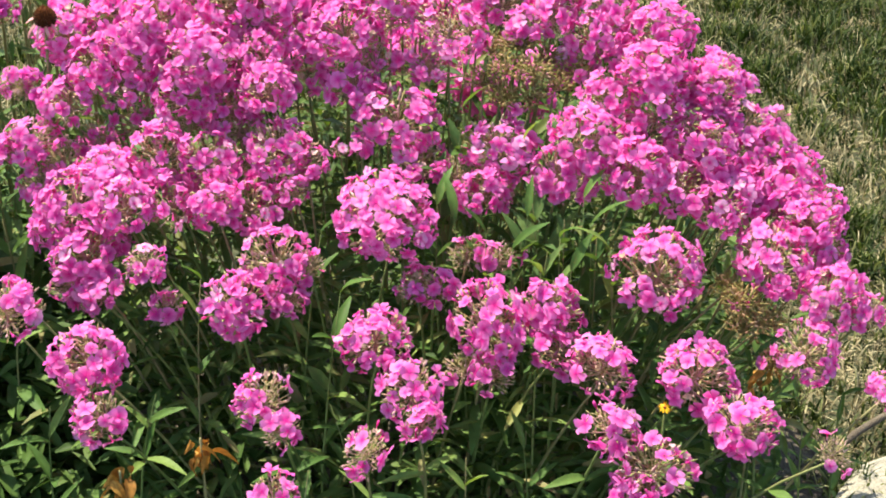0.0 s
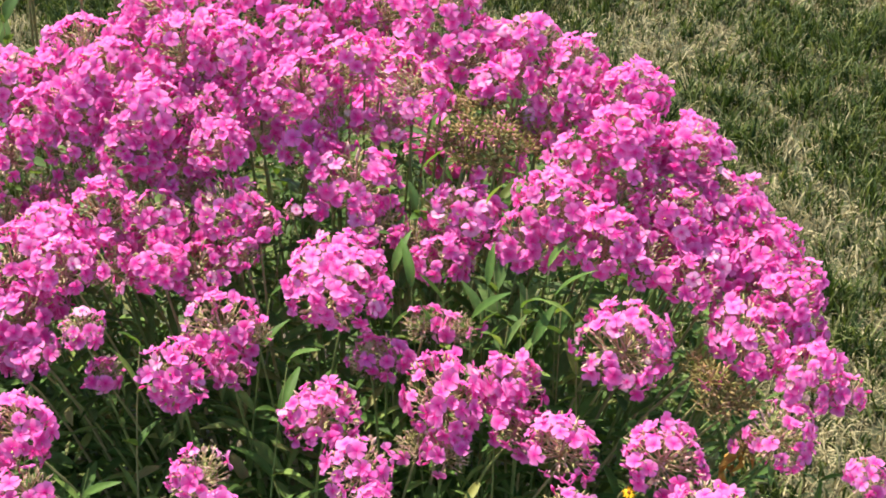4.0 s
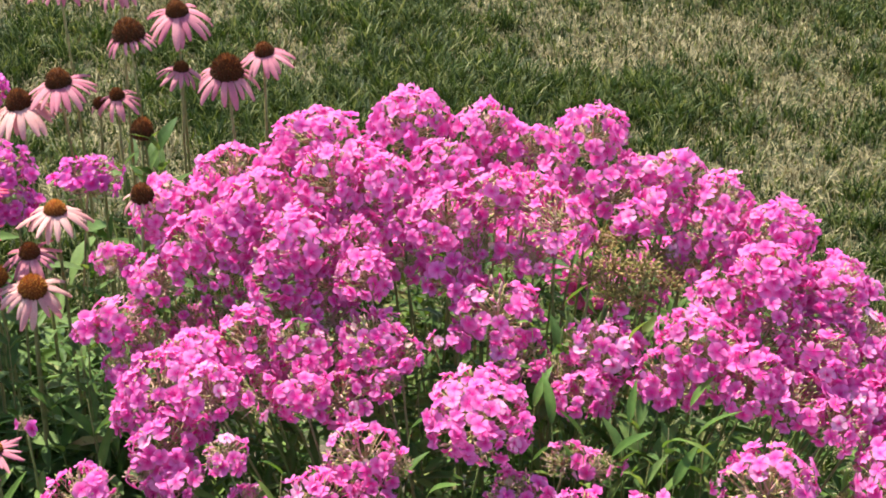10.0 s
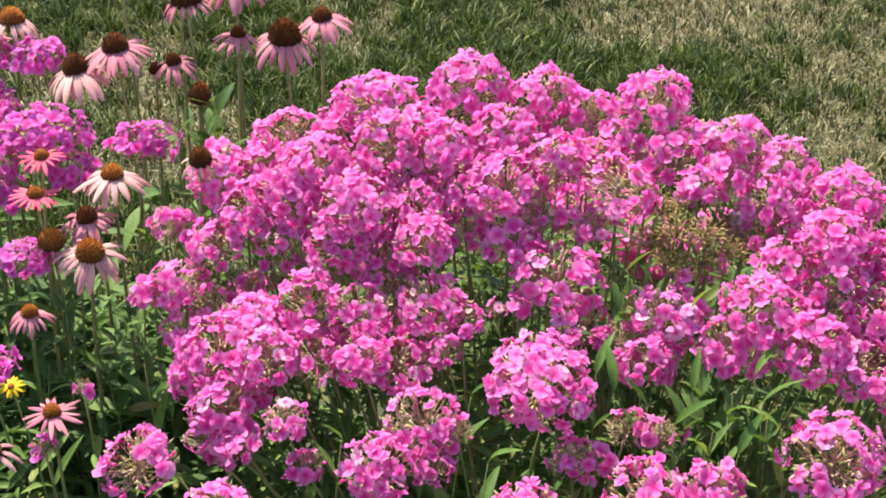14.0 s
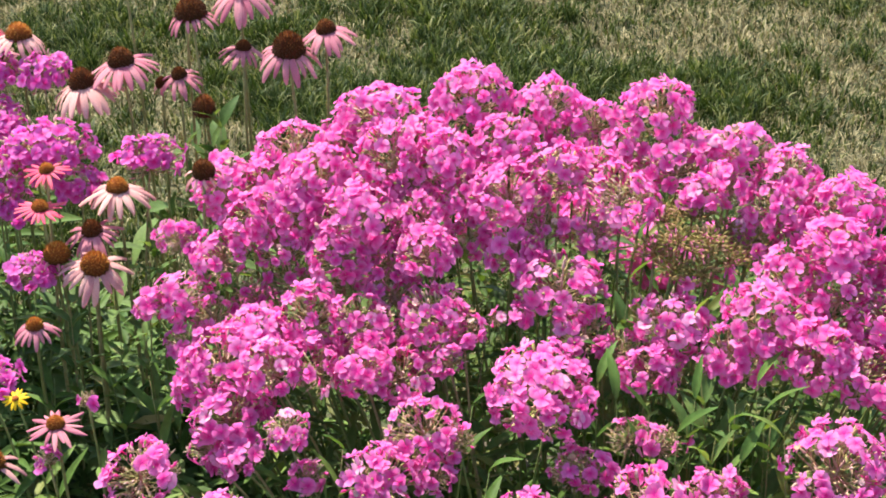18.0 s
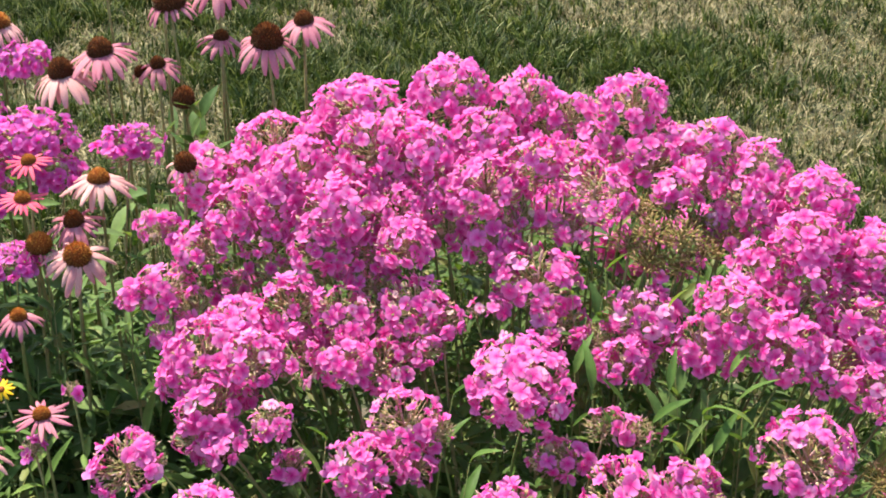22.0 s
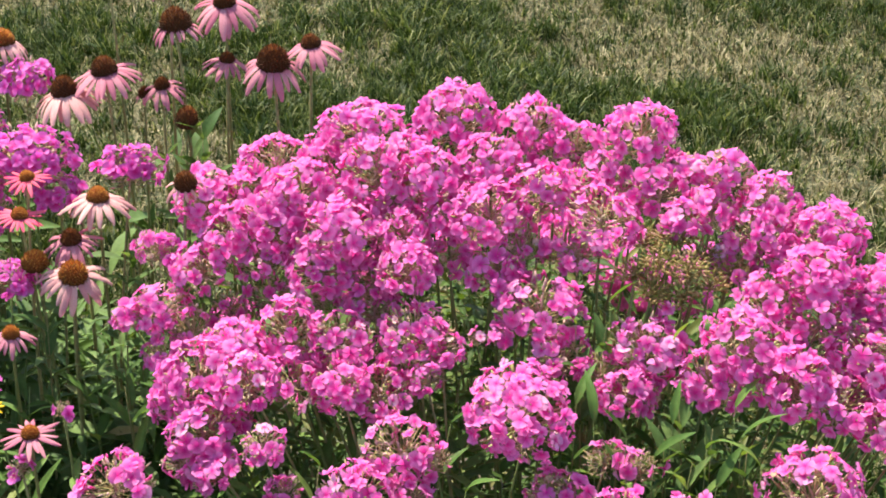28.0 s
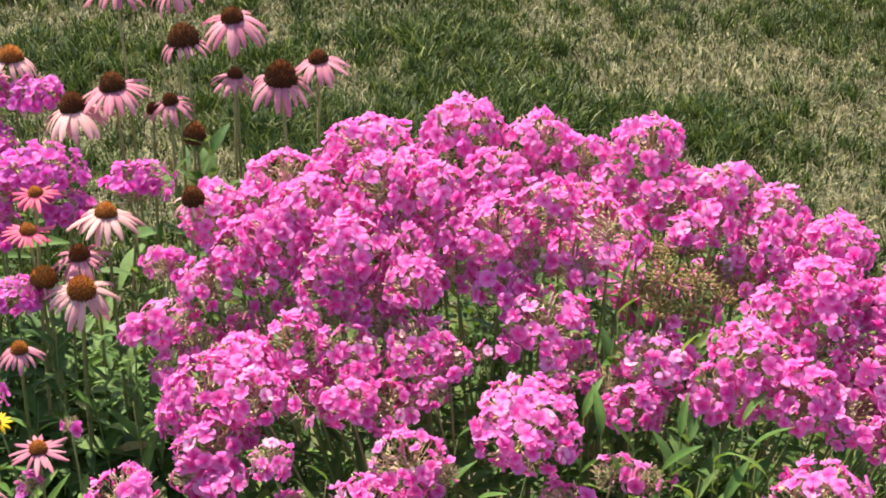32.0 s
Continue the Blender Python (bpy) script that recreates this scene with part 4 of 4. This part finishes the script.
for bloom in (
    (-0.444, 2.010, 0.660, 0.015, 0.040, 0.50, 13, 0.40, 0.75),
    (-0.431, 1.948, 0.640, 0.020, 0.051, 0.45, 15, 0.00, 0.45),
    (-0.489, 1.983, 0.640, 0.019, 0.023, 0.80, 5, 0.30, 0.50),
    (-0.499, 2.032, 0.742, 0.011, 0.031, 0.15, 12, 1.00, 0.15),
    (-0.504, 1.991, 0.706, 0.012, 0.033, 0.15, 13, 1.00, 0.10),
    (-0.507, 1.883, 0.585, 0.012, 0.031, 0.65, 11, 0.60, 0.20),
    (-0.458, 1.731, 0.530, 0.012, 0.035, 0.25, 12, 0.45, 0.40),
    (-0.527, 1.668, 0.520, 0.018, 0.042, 0.60, 6, 0.10, 0.40),
    (-0.622, 2.332, 0.798, 0.017, 0.034, 0.60, 10, 0.70, 0.80),
    (-0.638, 2.359, 0.827, 0.013, 0.029, 0.60, 10, 0.80, 0.70),
    (-0.371, 2.269, 0.766, 0.011, 0.018, 0.90, 5, 0.50, 1.00),
    (-0.642, 2.060, 0.642, 0.016, 0.040, 0.40, 12, 0.50, 0.50),
    (-0.422, 2.340, 0.934, 0.017, 0.044, 0.70, 12, 0.60, 0.85),
    (-0.334, 2.330, 0.936, 0.017, 0.044, 0.70, 12, 0.60, 0.85),
):
    coneflower(*bloom)

yellow_daisy(-0.516, 1.775, 0.537, 0.018)
yellow_daisy(0.450, 1.372, 0.483, 0.009)

# ---- leafy growth ----
def leaf_heap(name, count, seed, where, size, label, material=LEAF_MASS_SHADED):
    """A crowd of lance-shaped leaves as one mesh."""
    rng = random.Random(seed)
    shapes = [leaf_shape(w, d, f, 4) for w, d, f in ((0.15, 0.2, 0.5), (0.18, 0.4, 0.4), (0.12, 0.1, 0.6))]
    verts, faces = [], []
    for _ in range(count):
        place = where(rng)
        if place is None:
            continue
        shape_verts, shape_faces = rng.choice(shapes)
        a = rng.uniform(0, 6.283)
        m = along(place, (math.cos(a), math.sin(a), rng.uniform(-0.5, 0.7)), rng.uniform(-0.5, 0.5), size * rng.uniform(0.6, 1.3))
        first = len(verts)
        verts += [tuple(m @ Vector(v)) for v in shape_verts]
        faces += [tuple(first + v for v in face) for face in shape_faces]
    return tagged(new(name, mesh_from(name, verts, faces, material)), label, "foliage", "", "stuff")


def bush_inside(rng):
    """A place inside the mound of the bush, under its flowers."""
    u, v = rng.uniform(-1, 1), rng.uniform(-1, 1)
    if u * u + v * v > 1:
        return None
    x, y = 0.2 + u * 0.56, 1.84 + v * 0.58
    roof = 0.14 + 0.53 * max(0.0, min(1.0, (y - 1.25) / 0.65)) ** 0.8 - 0.22 * u * u - 0.9 * max(0.0, y - 2.1)
    return Vector((x, y, rng.uniform(0.04, max(0.1, roof - 0.03))))


def side_inside(rng):
    """A place in the growth beside the bush, under the coneflowers."""
    a, r = rng.uniform(0, 6.283), math.sqrt(rng.random()) * (1 + 0.12 * math.sin(rng.choice((3, 5)) * 1.7))
    x, y = -0.68 + 0.52 * r * math.cos(a), 1.72 + 0.72 * r * math.sin(a)
    if x > -0.22:
        return None
    # beyond x = -0.66 the heap is raised, out of view, to shade the bed
    roof = 0.10 + 0.37 * (y - 1.0) / 1.3 + 0.22 * (x < -0.66) * max(0.0, min(1.0, (y - 1.5) / 0.3))
    if x > -0.62 and y < 1.75:
        roof *= 0.72
    return Vector((x, y, max(0.05, roof * (1.1 - 0.5 * r * r)) * rng.random() ** 0.7 + 0.03))


leaf_heap("phlox_foliage", 9000, 21, bush_inside, 0.046, "dense green leaves inside the phlox bush, coloured dark to stand for shade")
leaf_heap("bed_foliage", 9500, 22, side_inside, 0.06, "tangled lance-shaped dark green leaves below the coneflowers, shade put into their colour", BED_LEAF_SHADED)


def leafy_stem(x, y, z, count, size, label, meshes=None, first=0.35):
    """A flowerless green stem with leaves up to its tip."""
    root = Vector((x + dice.uniform(-0.05, 0.05), y + dice.uniform(-0.05, 0.05), 0))
    plant = thing("leafy_stem", root, label, "plant", "leafy stems of the bed")
    stem_with_leaves(plant, root, Vector((x, y, z)), count, first, size, 0.0022, meshes, 0.03, 1.0, 0.2, 1.3)


leafy_stem(-0.288, 2.126, 0.785, 12, 0.068, "green leafy stem with broad sunlit leaves", BROAD_LEAVES, 0.7)
leafy_stem(-0.272, 2.126, 0.777, 12, 0.072, "green leafy stem with broad sunlit leaves", BROAD_LEAVES, 0.7)
leafy_stem(-0.365, 2.008, 0.657, 8, 0.045, "green leafy stem with broad sunlit leaves", BROAD_LEAVES, 0.7)
leafy_stem(-0.468, 1.926, 0.588, 8, 0.060, "green leafy stem with broad sunlit leaves", BROAD_LEAVES, 0.7)
leafy_stem(-0.371, 1.903, 0.584, 6, 0.050, "green leafy stem with broad sunlit leaves", BROAD_LEAVES, 0.7)
leafy_stem(-0.514, 2.016, 0.535, 8, 0.074, "dark green leafy stem without flowers")
leafy_stem(-0.415, 1.984, 0.535, 8, 0.074, "dark green leafy stem without flowers")
leafy_stem(-0.363, 1.873, 0.504, 8, 0.081, "dark green leafy stem without flowers")
leafy_stem(-0.432, 1.932, 0.503, 8, 0.074, "dark green leafy stem without flowers")
leafy_stem(-0.494, 1.892, 0.493, 8, 0.074, "dark green leafy stem without flowers")
leafy_stem(-0.337, 1.778, 0.470, 8, 0.074, "dark green leafy stem without flowers")
leafy_stem(-0.468, 1.734, 0.459, 8, 0.081, "dark green leafy stem without flowers")
leafy_stem(-0.288, 1.529, 0.441, 8, 0.074, "dark green leafy stem without flowers")
leafy_stem(-0.159, 1.544, 0.434, 8, 0.062, "dark green leafy stem without flowers")
leafy_stem(0.057, 1.507, 0.424, 8, 0.062, "dark green leafy stem without flowers")
leafy_stem(0.021, 1.381, 0.428, 8, 0.062, "dark green leafy stem without flowers")
leafy_stem(0.289, 1.438, 0.421, 8, 0.062, "dark green leafy stem without flowers")
leafy_stem(0.212, 1.389, 0.418, 8, 0.056, "dark green leafy stem without flowers")
leafy_stem(0.364, 1.642, 0.548, 10, 0.100, "green leafy stem with broad sunlit leaves", BROAD_LEAVES, 0.7)
leafy_stem(0.400, 1.657, 0.490, 8, 0.056, "dark green leafy stem without flowers")
leafy_stem(0.464, 1.671, 0.502, 8, 0.056, "dark green leafy stem without flowers")
leafy_stem(0.340, 1.758, 0.537, 8, 0.056, "dark green leafy stem without flowers")
leafy_stem(0.276, 1.876, 0.610, 8, 0.059, "dark green leafy stem without flowers")
leafy_stem(0.079, 1.816, 0.532, 8, 0.059, "dark green leafy stem without flowers")
leafy_stem(0.637, 1.396, 0.421, 8, 0.056, "dark green leafy stem without flowers")
leafy_stem(0.715, 1.461, 0.434, 8, 0.050, "dark green leafy stem without flowers")
leafy_stem(0.086, 1.841, 0.549, 8, 0.050, "dark green leafy stem without flowers")
leafy_stem(0.602, 1.515, 0.457, 8, 0.062, "dark green leafy stem without flowers")
leafy_stem(0.323, 1.609, 0.617, 9, 0.067, "dark green leafy stem without flowers")
leafy_stem(0.358, 1.574, 0.604, 9, 0.067, "dark green leafy stem without flowers")
leafy_stem(0.301, 1.587, 0.585, 9, 0.067, "dark green leafy stem without flowers")
leafy_stem(0.399, 1.582, 0.613, 9, 0.067, "dark green leafy stem without flowers")
leafy_stem(0.416, 1.546, 0.597, 9, 0.067, "dark green leafy stem without flowers")
leafy_stem(0.326, 1.532, 0.583, 9, 0.067, "dark green leafy stem without flowers")
leafy_stem(0.234, 1.638, 0.601, 9, 0.067, "dark green leafy stem without flowers")
leafy_stem(0.220, 1.751, 0.669, 9, 0.067, "dark green leafy stem without flowers")
leafy_stem(0.263, 1.766, 0.691, 9, 0.067, "dark green leafy stem without flowers")
leafy_stem(0.337, 1.715, 0.666, 9, 0.067, "dark green leafy stem without flowers")
leafy_stem(0.215, 1.662, 0.610, 9, 0.067, "dark green leafy stem without flowers")
leafy_stem(0.065, 1.656, 0.587, 9, 0.067, "dark green leafy stem without flowers")
leafy_stem(0.364, 1.528, 0.584, 9, 0.067, "dark green leafy stem without flowers")
leafy_stem(0.268, 1.596, 0.604, 9, 0.067, "dark green leafy stem without flowers")
leafy_stem(0.080, 1.563, 0.554, 9, 0.067, "dark green leafy stem without flowers")
leafy_stem(-0.092, 1.618, 0.554, 9, 0.067, "dark green leafy stem without flowers")
leafy_stem(0.397, 1.618, 0.632, 9, 0.067, "dark green leafy stem without flowers")
leafy_stem(0.335, 1.644, 0.618, 8, 0.062, "green leafy stem with broad sunlit leaves", BROAD_LEAVES, 0.7)
leafy_stem(0.371, 1.612, 0.605, 8, 0.062, "green leafy stem with broad sunlit leaves", BROAD_LEAVES, 0.7)
leafy_stem(0.314, 1.606, 0.595, 8, 0.062, "green leafy stem with broad sunlit leaves", BROAD_LEAVES, 0.7)
leafy_stem(0.407, 1.581, 0.593, 8, 0.062, "green leafy stem with broad sunlit leaves", BROAD_LEAVES, 0.7)
leafy_stem(0.258, 1.744, 0.671, 8, 0.062, "green leafy stem with broad sunlit leaves", BROAD_LEAVES, 0.7)
leafy_stem(0.221, 1.726, 0.651, 8, 0.062, "green leafy stem with broad sunlit leaves", BROAD_LEAVES, 0.7)
leafy_stem(0.343, 1.575, 0.583, 8, 0.062, "green leafy stem with broad sunlit leaves", BROAD_LEAVES, 0.7)
leafy_stem(-0.372, 2.060, 0.660, 8, 0.062, "dark green leafy stem without flowers")
leafy_stem(-0.332, 2.045, 0.680, 8, 0.062, "dark green leafy stem without flowers")
leafy_stem(-0.302, 2.035, 0.640, 8, 0.062, "dark green leafy stem without flowers")
leafy_stem(-0.352, 2.105, 0.690, 8, 0.062, "dark green leafy stem without flowers")
leafy_stem(-0.335, 2.187, 0.738, 8, 0.050, "green leafy stem with broad sunlit leaves", BROAD_LEAVES, 0.7)


def withered_clump(x, y, z, count, size, label):
    """Dead leaves that hang crumpled round the top of a dry stem."""
    root = Vector((x, y, 0))
    plant = thing("withered_leaf_clump", root, label, "dead leaves")
    stem_with_leaves(plant, root, Vector((x, y, z)), 0, 0.75, size, 0.002, BROWN_LEAVES, 0.01)
    for k in range(count):
        a = k * 2.4 + dice.uniform(-0.4, 0.4)
        way = (math.cos(a), math.sin(a), dice.uniform(-2.0, 0.2))
        base = Vector((dice.uniform(-0.012, 0.012), dice.uniform(-0.012, 0.012), z - dice.uniform(0.0, 0.035)))
        part("leaf", dice.choice(BROWN_LEAVES), plant, along(base, way, dice.uniform(-1.2, 1.2), size * dice.uniform(0.6, 1.1)))


withered_clump(-0.200, 1.398, 0.440, 14, 0.029, "curled orange-brown dead leaves low in the bed")
withered_clump(-0.105, 1.444, 0.440, 14, 0.029, "curled orange-brown dead leaves low in the bed")
withered_clump(0.596, 1.445, 0.480, 8, 0.026, "withered red-brown leaves on a dying stem")
withered_clump(0.580, 1.426, 0.460, 7, 0.026, "withered red-brown leaves on a dying stem")

# ---- stone and twig at the edge of the bed ----
def stepping_stone(x, y, length, width, high, turn):
    bm = bmesh.new()
    rng = random.Random(9)
    low, top, inner = [], [], []
    for k in range(22):
        a = 2 * math.pi * k / 22
        r = 1 / max(abs(math.cos(a)) ** 4 + abs(math.sin(a)) ** 4, 1e-6) ** 0.25 * rng.uniform(0.92, 1.05)
        px, py = length / 2 * r * math.cos(a), width / 2 * r * math.sin(a)
        low.append(bm.verts.new((px, py, -0.01)))
        top.append(bm.verts.new((px * 0.99, py * 0.99, high * rng.uniform(0.75, 0.9))))
        inner.append(bm.verts.new((px * 0.9, py * 0.9, high * rng.uniform(0.95, 1.08))))
    for k in range(22):
        j = (k + 1) % 22
        bm.faces.new((low[k], low[j], top[j], top[k]))
        bm.faces.new((top[k], top[j], inner[j], inner[k]))
    bm.faces.new(inner)
    mesh = bpy.data.meshes.new("stepping_stone")
    bm.to_mesh(mesh)
    bm.free()
    mesh.materials.append(LIMESTONE)
    ob = new("stepping_stone", mesh)
    ob.matrix_basis = pose(x, y, 0, 0, 0, turn)
    return tagged(ob, "pale rough limestone slab at the edge of the bed", "stone")


stepping_stone(1.02, 1.60, 0.42, 0.30, 0.05, 18)
twig_points = bent((0.86, 1.77, 0.02), (1.10, 1.86, 0.03), (0.0, 0.03, 0.03), 6)
verts, faces = tube(twig_points, (0.006, 0.007, 0.006, 0.005, 0.004, 0.002), 6)
tagged(new("twig", mesh_from("twig", verts, faces, BARK)), "thin dark brown fallen twig beside the stone", "twig")
